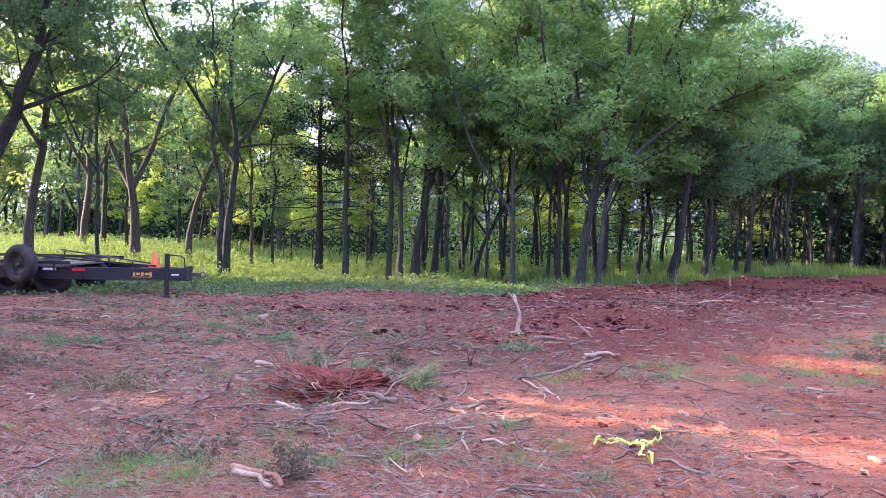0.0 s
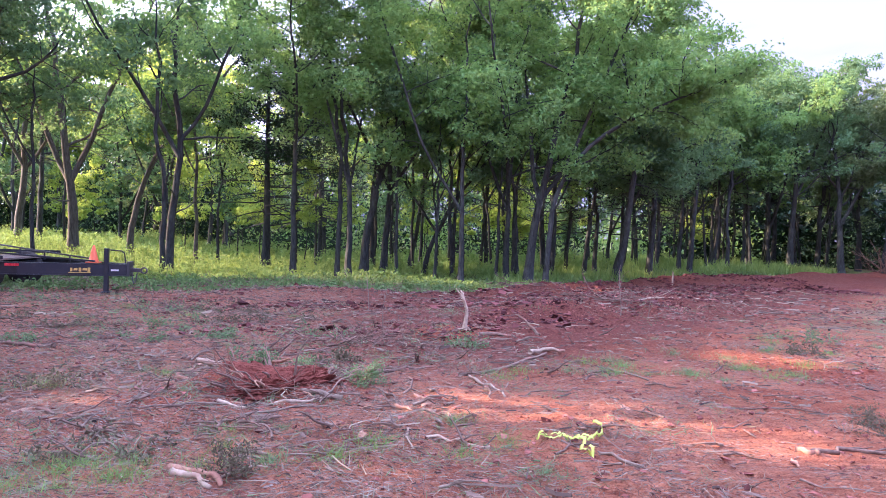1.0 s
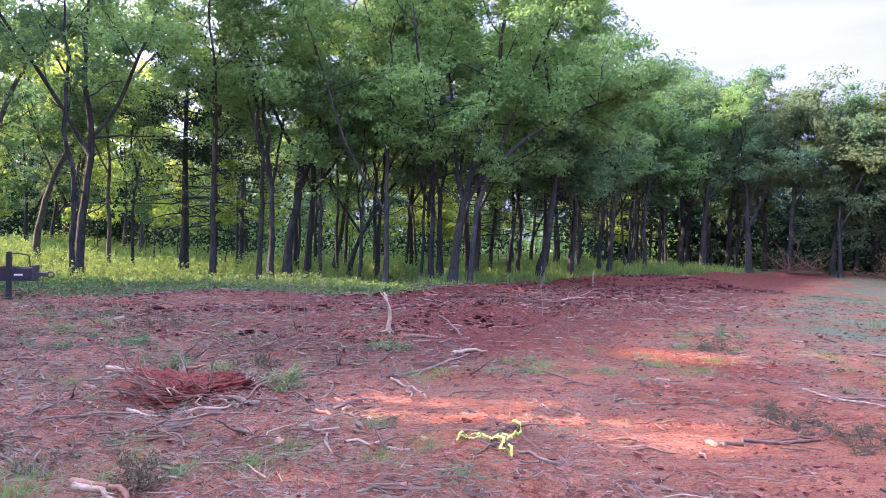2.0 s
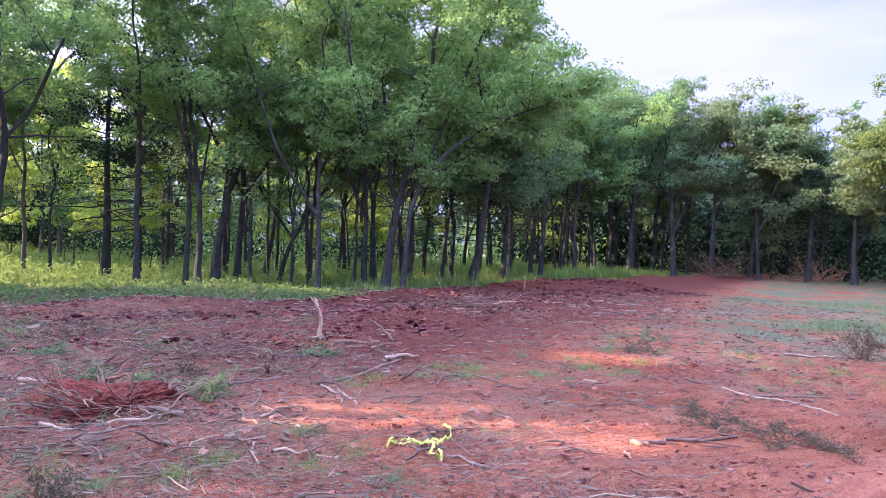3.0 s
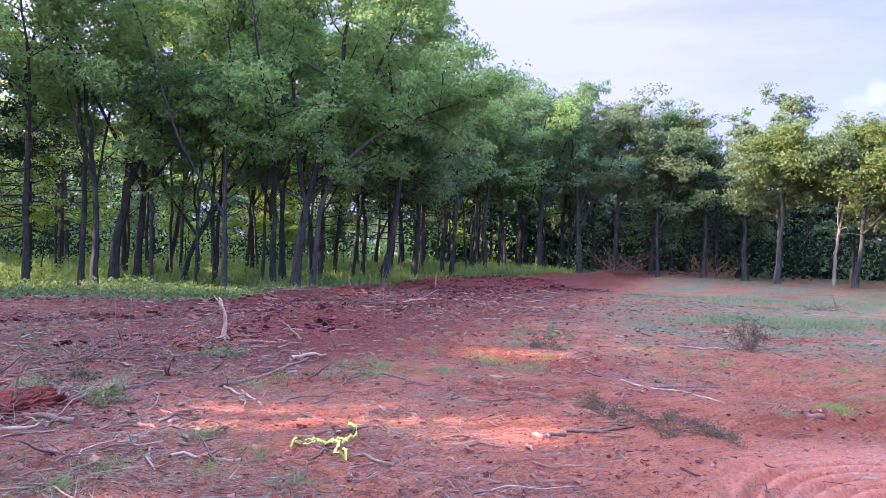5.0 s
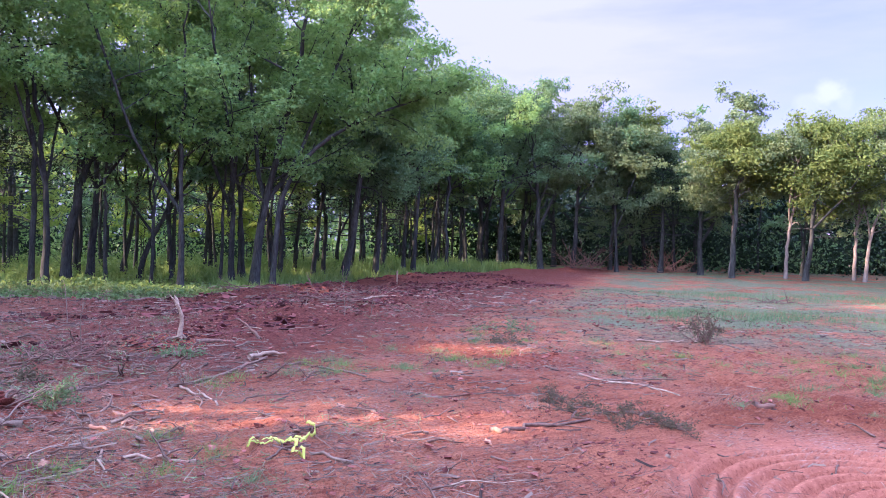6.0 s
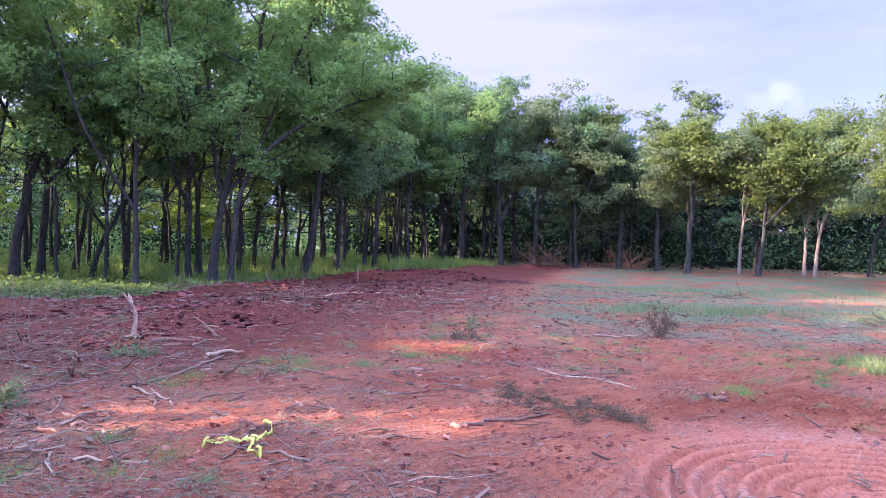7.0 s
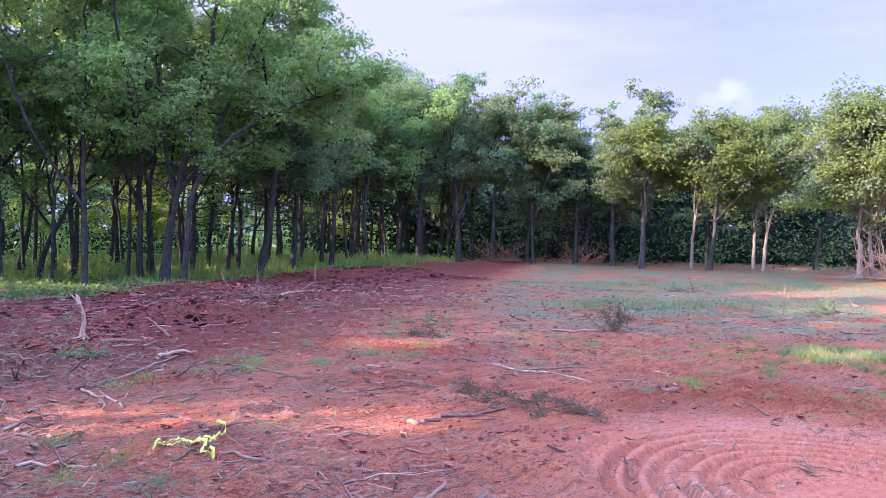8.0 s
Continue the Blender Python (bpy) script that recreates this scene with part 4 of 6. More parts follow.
def understory():
    """Low saplings and brush that fill the wood between the trunks."""
    rng = np.random.default_rng(41)
    # the near-black groups have the wood's deep shade painted into their leaves
    groups = (("undergrowth", LEAF_BRIGHT, 20000, lambda r: (r.uniform(-36, 20), r.uniform(36, 64)), 5.5, 0.22, "leafy green saplings filling the back of the wood"),
              ("undergrowth", LEAF_CEDAR_SHADED, 20000, lambda r: (r.uniform(-42, 12), r.uniform(38, 58)), 5.1, 0.24, "dark shaded brush deep in the wood"),
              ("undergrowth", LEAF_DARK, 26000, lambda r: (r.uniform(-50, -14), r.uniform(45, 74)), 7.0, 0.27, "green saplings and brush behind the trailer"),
              ("undergrowth", LEAF_CEDAR_SHADED, 18000, lambda r: (r.uniform(-46, -10), r.uniform(42, 60)), 5.6, 0.26, "brush in a shade-dark colour behind the trailer"),
              ("undergrowth", LEAF_CEDAR_SHADED, 36000, lambda r: (r.uniform(17, 44), r.uniform(3, 44)), 4.6, 0.22, "tangled brush in a shade-dark colour under the far trees"),
              ("undergrowth", LEAF_DARK, 8000, lambda r: (r.uniform(19, 40), r.uniform(8, 42)), 3.6, 0.2, "green saplings along the far trees"))
    for name, mat, n, spot, height, size, label in groups:
        pts = []
        while len(pts) < n // 45:
            x, y = spot(rng)
            if x > 20 - 1e-6 and x + 0.55 * y < 42.5 or (height < 5 and x <= 20 and x + 0.55 * y < 42.5):
                continue
            if height > 5 and y < 36 + 0.75 * max(0.0, -x - 5):
                continue
            h = height * rng.uniform(0.2, 1.0)
            c = np.array([x, y, float(ground_z(x, y)) + h * 0.55])
            pts.append(c + rng.normal(size=(45, 3)) * np.array([0.6, 0.6, h * 0.27]))
        p = np.concatenate(pts)
        p[:, 2] = np.maximum(p[:, 2], 0.08)
        v, q = leaf_quads(rng, p, size)
        tagged(new(name, quad_mesh(name, v, q, mat, False)), label, "undergrowth", kind="stuff")


understory()


def far_woods():
    """The closed mass of the wood a long way in."""
    rng = np.random.default_rng(43)
    # the second mass is coloured near black in place of deep shade
    for mat, label, a0, a1, r0, r1, n, tall in ((LEAF_DARK, "far green mass of the wood behind the trees", -50, 24, 60, 76, 20000, 9.5),
                                                (LEAF_CEDAR_SHADED, "far mass of the wood, coloured shade-dark, behind the clearing", 20, 88, 45, 56, 44000, 6.2)):
        heads = n // 40
        az, r = np.radians(rng.uniform(a0, a1, heads)), rng.uniform(r0, r1, heads)
        h = tall * rng.uniform(0, 1, heads) ** 0.9 * (0.8 + 0.2 * lumps(az * 30, r * 0, 1.0, 2, 7))
        c = np.stack([r * np.sin(az), r * np.cos(az), h], -1)
        own = rng.integers(0, heads, n)
        ball = rng.normal(size=(n, 3))
        ball /= np.linalg.norm(ball, axis=1)[:, None]
        p = c[own] + ball * (rng.uniform(0.2, 1, n) ** 0.5)[:, None] * np.array([1.5, 1.5, 1.0])
        p[:, 2] = np.maximum(p[:, 2], 0.1)
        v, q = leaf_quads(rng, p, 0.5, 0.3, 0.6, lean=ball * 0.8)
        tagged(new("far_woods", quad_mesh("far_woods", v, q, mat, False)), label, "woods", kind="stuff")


far_woods()


def saplings():
    kinds = []
    for k, mat in enumerate((LEAF_SUNNY, LEAF_DARK, LEAF_SUNNY)):
        kinds.append(tree("young leafy tree in the shade of the oaks", 0, 0, dict(seed=700 + k, height=4.2 + 0.8 * k, dia=0.06, fork=1.0 + 0.5 * k, reach=1.3, limbs=9, leaves=1500, leaf=0.15, clump=0.3, lite=True, stems=1),
                          mat, BARK, group="saplings in the wood", name="sapling"))
    rng = np.random.default_rng(9)
    count = 0
    while count < 44:
        x, y = rng.uniform(-22, 17), rng.uniform(25, 40)
        if y < float(grass_edge(np.array(x))) + 5 or (x < -5 and y < 30):
            continue
        s = rng.uniform(0.7, 1.2)
        m = Matrix.LocRotScale((x, y, float(ground_z(x, y))), Euler((0, 0, rng.uniform(0, 6))), (s, s, s))
        if count < 3:
            kinds[count].matrix_basis = m
        else:
            copy_thing(kinds[count % 3], m)
        count += 1


saplings()


def slender_trees():
    """Thin straight trees with dead side twigs that crowd the wood behind its edge."""
    kinds = []
    for k, (h, lean, bark) in enumerate(((8.5, 0.02, BARK), (7.8, 0.10, BARK), (9.0, -0.05, BARK_DARK), (8.2, 0.0, BARK))):
        kinds.append(tree("slender woodland tree with dead twigs on its stem", 0, 0, dict(seed=760 + k, height=h, dia=0.135, lean=(lean, 0.0), fork=4.4, reach=1.7, limbs=7, leaves=1000, leaf=0.17, clump=0.42, low=9, stems=1 + k % 2),
                          LEAF_DARK, bark, group="slender trees in the wood"))
    rng = np.random.default_rng(19)
    spots = []
    while len(spots) < 52:
        x = rng.uniform(-14, 22)
        y = float(grass_edge(np.array(x))) * 1.0 + rng.uniform(4.0, 13.0) if x < 11 else rng.uniform(30.5, 37.0)
        if y > 38 or (x > 17 and y < 33) or any((x - a) ** 2 + (y - b) ** 2 < 0.9 for a, b in spots):
            continue
        if x < -2 and len(spots) % 3:
            continue
        spots.append((x, y))
    for k, (x, y) in enumerate(spots):
        s = rng.uniform(0.8, 1.15)
        m = Matrix.LocRotScale((x, y, float(ground_z(x, y))), Euler((0, 0, rng.uniform(0, 6.28))), (s, s, s))
        if k < 4:
            kinds[k].matrix_basis = m
        else:
            copy_thing(kinds[k % 4], m)


slender_trees()


# ---------------------------------------------------------------- grass
def blades(rng, x, y, height, width, flop=0.5):
    n = len(x)
    z = ground_z(x, y)
    az, fl = rng.uniform(0, 6.283, n), rng.uniform(0.1, flop, n)
    face = az + rng.normal(size=n) * 0.6
    h = height * rng.uniform(0.55, 1.3, n)
    w = width * rng.uniform(0.6, 1.3, n)
    b = np.stack([x, y, z - 0.01], -1)
    side = np.stack([-np.sin(face), np.cos(face), np.zeros(n)], -1) * w[:, None] / 2
    tip = b + np.stack([np.cos(az) * h * fl, np.sin(az) * h * fl, h], -1)
    v = np.stack([b - side, b + side, tip + side * 0.25, tip - side * 0.25], 1).reshape(-1, 3)
    return v, np.arange(n * 4).reshape(-1, 4)


def meadow():
    rng = np.random.default_rng(51)
    # weeds under and behind the trees
    x, y = rng.uniform(-26, 16, 260000), 15 + 31 * rng.uniform(0, 1, 260000) ** 1.25
    keep = (y > grass_edge(x) + rng.normal(size=x.size) * 0.35) & (lumps(x, y, 0.5, 3, 77) + rng.uniform(-0.5, 0.5, x.size) > -0.25)
    x, y = x[keep][:75000], y[keep][:75000]
    deep = y - grass_edge(x)
    tall = (0.09 + 0.26 * smooth(deep, 1.5, 7)) * np.clip(0.8 + 1.1 * lumps(x, y, 0.9, 3, 83), 0.25, 1.9)
    k = rng.integers(0, len(x), 60000)
    c = np.stack([x[k] + rng.normal(size=k.size) * 0.08, y[k] + rng.normal(size=k.size) * 0.08, ground_z(x[k], y[k]) + tall[k] * rng.uniform(0.2, 1.4, k.size)], -1)
    near = deep + 2.2 * lumps(x, y, 0.35, 3, 87) < 3.2
    for where, mat, label, weeds in ((near, GRASS_SHADE, "short grass in a shaded cool green along the clay's edge", "low broad-leaved weeds at the wood's edge"),
                                     (~near, GRASS_FIELD, "tall yellow-green weeds and grass beneath the trees", "broad-leaved green weeds among the meadow grass")):
        v, q = blades(rng, x[where], y[where], tall[where] * 0.95, 0.026, 0.8)
        tagged(new("meadow_grass", quad_mesh("meadow_grass", v, q, mat, False)), label, "grass", kind="stuff")
        v, q = leaf_quads(rng, c[where[k]], 0.115, 0.9)
        tagged(new("meadow_weeds", quad_mesh("meadow_weeds", v, q, mat, False)), weeds, "weeds", kind="stuff")
    # the strip of sunlit weeds goes on between the thin trees
    x = rng.uniform(3, 19, 16000)
    y = grass_edge(x) + 0.2 + 8.0 * rng.uniform(0, 1, x.size) ** 1.2
    keep = (y < 38) & (lumps(x, y, 0.6, 3, 78) > -0.3)
    x, y = x[keep], y[keep]
    v, q = blades(rng, x, y, 0.36 * np.clip(0.8 + lumps(x, y, 0.9, 3, 83), 0.3, 1.7), 0.034, 0.8)
    tagged(new("meadow_grass", quad_mesh("meadow_grass", v, q, GRASS_FIELD, False)), "yellow-green weeds between the thin trees", "grass", kind="stuff")
    # thin grass on the open side of the clearing
    x, y = rng.uniform(4, 28, 240000), rng.uniform(3.5, 27, 240000)
    d = 0.55 * x + 0.32 * y - 7.2
    lush = 1.3 * np.exp(-(((x - 12.6) / 2.6) ** 2 + ((y - 11.2 + 0.35 * (x - 12.6)) / 1.3) ** 2)) + np.exp(-(((x - 19) / 5.0) ** 2 + ((y - 15.5 + 0.6 * (x - 19)) / 2.0) ** 2)) * 0.7
    chance = smooth(d, -1.2, 2.0) * (1 - smooth(y - 1.05 * x, 2.0, 6.0)) * (0.16 + 0.5 * smooth(lumps(x, y, 0.55, 3, 91), -0.1, 0.5)) + lush * 0.8
    keep = rng.uniform(0, 1, x.size) < chance * 0.85 * (0.35 + 0.9 * smooth(lumps(x, y, 1.6, 3, 97), -0.15, 0.35))
    x, y, l = x[keep][:75000], y[keep][:75000], lush[keep][:75000]
    v, q = blades(rng, x, y, 0.045 + 0.12 * np.minimum(l, 1), 0.011, 1.2)
    tagged(new("clearing_grass", quad_mesh("clearing_grass", v, q, GRASS_PALE, False)), "thin pale green grass over bare clay", "grass", kind="stuff")


meadow()


# ---------------------------------------------------------------- the flatbed trailer
def bar(a, b, wide, high):
    """A straight box section from a to b."""
    a, b = Vector(a), Vector(b)
    d = b - a
    m = d.to_track_quat("X", "Z").to_matrix().to_4x4()
    s = Shape()
    s.block((a + b) / 2, (d.length, wide, high), m)
    return s


def i_beam(a, b, wide, high, web=0.014, flange=0.02):
    a, b = Vector(a), Vector(b)
    d = b - a
    m = d.to_track_quat("X", "Z").to_matrix().to_4x4()
    up = m.to_3x3() @ Vector((0, 0, 1))
    s = Shape()
    s.block((a + b) / 2, (d.length, web, high - 2 * flange), m)
    for k in (-1, 1):
        s.block((a + b) / 2 + up * k * (high - flange) / 2, (d.length, wide, flange), m)
    return s


def ring_profile(centre, axis, profile, sides=40):
    """A closed profile of (along axis, radius) turned round the axis."""
    s = Shape()
    axis = Vector(axis).normalized()
    a = axis.orthogonal().normalized()
    b = axis.cross(a)
    n = len(profile)
    v, q = [], []
    for k in range(sides):
        t = 2 * math.pi * k / sides
        for h, r in profile:
            v.append(Vector(centre) + axis * h + (a * math.cos(t) + b * math.sin(t)) * r)
    for k in range(sides):
        k2 = (k + 1) % sides
        for i in range(n - 1):
            q.append((k * n + i, k2 * n + i, k2 * n + i + 1, k * n + i + 1))
    s.add([tuple(p) for p in v], q)
    return s


def wheel(owner, name, c, axis, radius, width):
    w = new(name)
    w.parent = owner
    h = width / 2
    tyre = [(-h * 0.8, radius * 0.60), (-h, radius * 0.70), (-h * 1.02, radius * 0.82), (-h * 0.86, radius * 0.94), (-h * 0.66, radius * 0.99)]
    for g in (-0.45, -0.15, 0.15, 0.45):
        tyre += [((g - 0.07) * h, radius), ((g - 0.05) * h, radius * 0.975), ((g + 0.05) * h, radius * 0.975), ((g + 0.07) * h, radius)]
    tyre += [(h * 0.66, radius * 0.99), (h * 0.86, radius * 0.94), (h * 1.02, radius * 0.82), (h, radius * 0.70), (h * 0.8, radius * 0.60)]
    part("tyre", ring_profile(c, axis, tyre).mesh("tyre", RUBBER), w)
    rim = [(-h * 0.8, radius * 0.60), (-h * 0.45, radius * 0.52), (-h * 0.2, radius * 0.40), (-h * 0.25, radius * 0.2), (-h * 0.5, radius * 0.17), (-h * 0.5, 0.001)]
    part("rim", ring_profile(c, axis, rim).mesh("rim", RIM), w)
    ax = Vector(axis).normalized()
    a = ax.orthogonal().normalized()
    b = ax.cross(a)
    for k in range(8):
        t = 2 * math.pi * k / 8
        p = Vector(c) + (a * math.cos(t) + b * math.sin(t)) * radius * 0.29
        s = Shape()
        s.tube([p - ax * h * 0.26, p - ax * h * 0.42], [0.014, 0.012], 6)
        part("lug_nut", s.mesh("lug_nut", STEEL_WORN), w)
    return w


def trailer():
    T = new("flatbed_trailer")
    T.location = (0, 0, 0)
    tagged(T, "black steel flatbed trailer parked on weedy ground, tongue on its jack", "trailer")

    def steel(name, s, mat=STEEL_BLACK, label=""):
        return bevelled(part(name, s.mesh(name, mat, False), T, label))

    yn, yf, x0, x1 = 15.28, 17.62, -8.1, -13.2
    cx, cy = -5.55, 15.78
    steel("tongue_beam", i_beam((cx, cy, 0.47), (-7.6, yn + 0.02, 0.48), 0.11, 0.26))
    steel("tongue_beam", i_beam((cx, cy + 0.14, 0.47), (-8.3, yf, 0.48), 0.11, 0.26))
    steel("side_beam", i_beam((-7.6, yn, 0.48), (x1, yn, 0.48), 0.11, 0.26))
    steel("side_beam", i_beam((-8.3, yf, 0.48), (x1, yf, 0.48), 0.11, 0.26))
    for k in range(6):
        x = x0 - 0.1 - k * 0.95
        steel("cross_member", bar((x, yn + 0.06, 0.5), (x, yf - 0.06, 0.5), 0.07, 0.12))
    steel("cross_member", bar((-6.9, yn + 0.18, 0.5), (-6.9, yf - 0.85, 0.5), 0.07, 0.12))
    for k in range(13):
        y = yn + 0.13 + k * 0.173
        p = part("plank", bar((x0, y, 0.635), (x1, y, 0.635), 0.165, 0.04).mesh("plank", DECK_WOOD, False), T)
    # rub rail with stake posts
    steel("rub_rail", bar((x0 + 0.25, yn - 0.09, 0.70), (x1, yn - 0.09, 0.70), 0.012, 0.07))
    steel("rub_rail", bar((x0 + 0.25, yf + 0.09, 0.74), (x1, yf + 0.09, 0.74), 0.012, 0.07))
    steel("hand_rail", bar((-8.5, yn + 0.02, 0.82), (-6.2, yn + 0.32, 0.655), 0.035, 0.035))
    steel("hand_rail", bar((-9.3, yf - 0.1, 0.90), (-6.35, cy + 0.35, 0.66), 0.035, 0.035))
    for k in range(6):
        steel("stake_post", bar((-8.2 - k * 0.85, yn - 0.08, 0.50), (-8.2 - k * 0.85, yn - 0.08, 0.73), 0.05, 0.03))
    for k in range(4):
        f = k / 3.6
        steel("stake_post", bar((-9.2 + 2.6 * f, yf - 0.12 - 1.4 * f, 0.58), (-9.2 + 2.6 * f, yf - 0.12 - 1.4 * f, 0.885 - 0.21 * f), 0.03, 0.03))
    # jack, its bracket and crank rail
    steel("jack_post", bar((-5.98, 15.64, -0.02), (-5.98, 15.64, 0.93), 0.085, 0.085))
    steel("jack_foot", bar((-6.07, 15.64, 0.01), (-5.89, 15.64, 0.01), 0.18, 0.02))
    steel("jack_bracket", bar((-6.05, 15.70, 0.5), (-5.9, 15.70, 0.5), 0.06, 0.2))
    s = Shape()
    s.tube([(-5.95, 15.66, 0.90), (-5.70, 15.70, 0.88), (-5.64, 15.71, 0.84), (-5.62, 15.72, 0.62)], [0.014] * 4, 8)
    steel("hose_rail", s)
    # coupler
    steel("coupler_plate", bar((-5.56, 15.83, 0.36), (-5.56, 15.83, 0.66), 0.26, 0.05), STEEL_WORN)
    steel("coupler_neck", bar((-5.55, 15.83, 0.48), (-5.34, 15.83, 0.47), 0.09, 0.08), STEEL_WORN)
    s = Shape()
    ang = np.linspace(0, 2 * math.pi, 15)
    s.tube(np.stack([-5.27 + 0.06 * np.cos(ang), 15.83 + 0 * ang, 0.47 + 0.06 * np.sin(ang)], -1), [0.02] * 15, 6)
    steel("lunette_ring", s, STEEL_WORN)
    s = Shape()
    u = np.linspace(0, 1, 9)
    s.tube(np.stack([-5.5 + 0.12 * u, 15.74 + 0 * u, 0.42 - 0.28 * np.sin(u * math.pi * 0.9) + 0.1 * u], -1), [0.012] * 9, 6)
    steel("safety_chain", s, STEEL_WORN)
    # reflective tape and gold lettering on the near beam
    def on_tongue(f, z, length, high, mat, name, label):
        a, b = Vector((cx, cy, 0)), Vector((-7.6, yn + 0.02, 0))
        p = a.lerp(b, f)
        d = (b - a).normalized()
        out = Vector((d.y, -d.x, 0))
        out = out if out.y < 0 else -out
        p = p + out * 0.062
        q = p + d * length
        part(name, bar((p.x, p.y, z), (q.x, q.y, z), 0.004, high).mesh(name, mat, False), T, label)

    web_panel = bar((cx - 0.02, cy - 0.052, 0.48), (-7.6, yn - 0.032, 0.48), 0.006, 0.22)
    steel("beam_web_plate", web_panel)
    on_tongue(0.10, 0.47, 0.15, 0.035, TAPE_WHITE, "reflector", "white reflective tape")
    for k, (f, l, h) in enumerate(((0.36, 0.05, 0.09), (0.39, 0.08, 0.05), (0.44, 0.05, 0.08), (0.475, 0.07, 0.05), (0.52, 0.04, 0.075))):
        on_tongue(f, 0.475 + 0.008 * (k % 2), l, h, GOLD, "gold_mark", "gold painted lettering")
    on_tongue(0.355, 0.415, 0.42, 0.012, GOLD, "gold_mark", "gold painted lettering")
    for k in range(8):
        x = -7.55 - 0.62 * k
        mat, lab = ((TAPE_RED, "red reflective tape"), (TAPE_WHITE, "white reflective tape"))[k % 2]
        part("reflector", bar((x, yn - 0.060, 0.40 if k > 1 else 0.56), (x - 0.28, yn - 0.060, 0.40 if k > 1 else 0.56), 0.004, 0.05).mesh("reflector", mat, False), T, lab)
    # running wheels and the spare
    for x in (-8.45, -9.35):
        for y in (15.62, 17.28):
            wheel(T, "wheel", (x, y, 0.37), (0, 1, 0), 0.39, 0.24)
        steel("axle", bar((x, 15.6, 0.37), (x, 17.3, 0.37), 0.09, 0.09))
        s = Shape()
        s.tube([(x - 0.35, 15.5, 0.42), (x, 15.5, 0.33), (x + 0.35, 15.5, 0.42)], [0.03] * 3, 4)
        steel("leaf_spring", s)
    wheel(T, "spare_wheel", (-8.80, 15.02, 0.67), (0.35, 0.94, 0.0), 0.40, 0.24)
    steel("spare_bracket", bar((-8.8, 15.1, 0.67), (-8.78, 15.3, 0.57), 0.09, 0.09))


trailer()


def cone():
    ob = new("traffic_cone")
    x, y, z = -6.27, 15.70, 0.612
    ob.location = (x, y, z)
    tagged(ob, "sun-faded orange traffic cone on the trailer tongue", "traffic cone")
    part("body", ring_profile((0, 0, 0), (0, 0, 1), [(0.02, 0.105), (0.045, 0.098), (0.36, 0.024), (0.375, 0.018), (0.372, 0.012)], 28).mesh("body", CONE_ORANGE), ob)
    s = Shape()
    s.block((0, 0, 0.0125), (0.25, 0.25, 0.025))
    bevelled(part("base", s.mesh("base", CONE_ORANGE, False), ob), 0.008)


cone()


# ---------------------------------------------------------------- felled wood lying about
def gz(x, y):
    return float(ground_z(x, y))


def wavy(rng, a, b, n, wander):
    u = np.linspace(0, 1, n)[:, None]
    p = np.asarray(a, float) * (1 - u) + np.asarray(b, float) * u
    side = np.cumsum(rng.normal(size=(n, 3)) * wander, axis=0)
    side -= side[0] + (side[-1] - side[0]) * u
    return p + side * np.array([1, 1, 0.35])


def branch(label, a, b, r0, r1, mat, seed, twigs=3, wander=0.03, lift=(0.0, 0.0), name="fallen_branch", group="branches lying on the clay", forks=0.35):
    """A limb from ground point a to ground point b, with broken twigs."""
    rng = np.random.default_rng(seed)
    slim = 0.6 if name == "fallen_branch" else 0.72
    r0, r1 = r0 * slim, r1 * slim
    ob = new(name)
    ob.location = (a[0], a[1], gz(*a))
    tagged(ob, label, "branch", group)
    n = 9
    path = wavy(rng, (a[0], a[1], 0), (b[0], b[1], 0), n, wander)
    path[:, 2] = ground_z(path[:, 0], path[:, 1]) + np.linspace(r0, r1, n) * 0.7 + np.linspace(lift[0], lift[1], n)
    path -= np.array(ob.location)
    s = Shape()
    rad = np.linspace(r0, r1, n) * rng.uniform(0.85, 1.15, n)
    s.tube(path, rad, 8, 1 + 0.12 * rng.normal(size=8))
    part("stem", s.mesh("stem", mat), ob)
    length = np.linalg.norm(path[-1] - path[0])
    for _ in range(twigs):
        i = rng.integers(2, n - 1)
        d = path[i + 1] - path[i]
        d = d / np.linalg.norm(d) + rng.normal(size=3) * np.array([0.8, 0.8, 0.25])
        d[2] = abs(d[2]) * 0.35
        d /= np.linalg.norm(d)
        q = bezier_path(path[i], d, length * rng.uniform(0.12, forks), -0.25, 0.16, rng, 4)
        floor = ground_z(q[:, 0] + a[0], q[:, 1] + a[1]) - ob.location.z + 0.004
        q[:, 2] = np.maximum(q[:, 2], floor)
        s = Shape()
        s.tube(q, np.linspace(rad[i] * 0.5, 0.003, 5), 5)
        part("twig", s.mesh("twig", mat), ob)
    return ob


PALE = "bleached bare branch lying on red clay"
BROWN = "brown bark-covered branch lying on red clay"
GREY = "thin grey stick lying among wood litter"
# pieces round the torn-out stump
branch("pale broken log end beside the dug-out stump", (-2.03, 8.0), (-1.62, 7.72), 0.055, 0.045, WOOD_PALE, 1, 2, 0.01, name="log")
branch("long curved grey branch dragged from the stump", (-2.3, 5.35), (-0.55, 6.35), 0.013, 0.009, WOOD_GREY, 2, 7, 0.06)
branch("long curved grey branch dragged from the stump", (-0.55, 6.35), (-0.1, 6.95), 0.012, 0.006, WOOD_GREY, 51, 5, 0.03, (0.0, 0.2))
branch("long thin straight stick on the clay", (-0.95, 4.58), (0.06, 4.85), 0.011, 0.008, WOOD_GREY, 52, 2, 0.02)
branch("long thin bent stick over the stump hole", (-2.6, 8.05), (-1.3, 7.0), 0.010, 0.006, WOOD_GREY, 53, 3, 0.04, (0.0, 0.18))
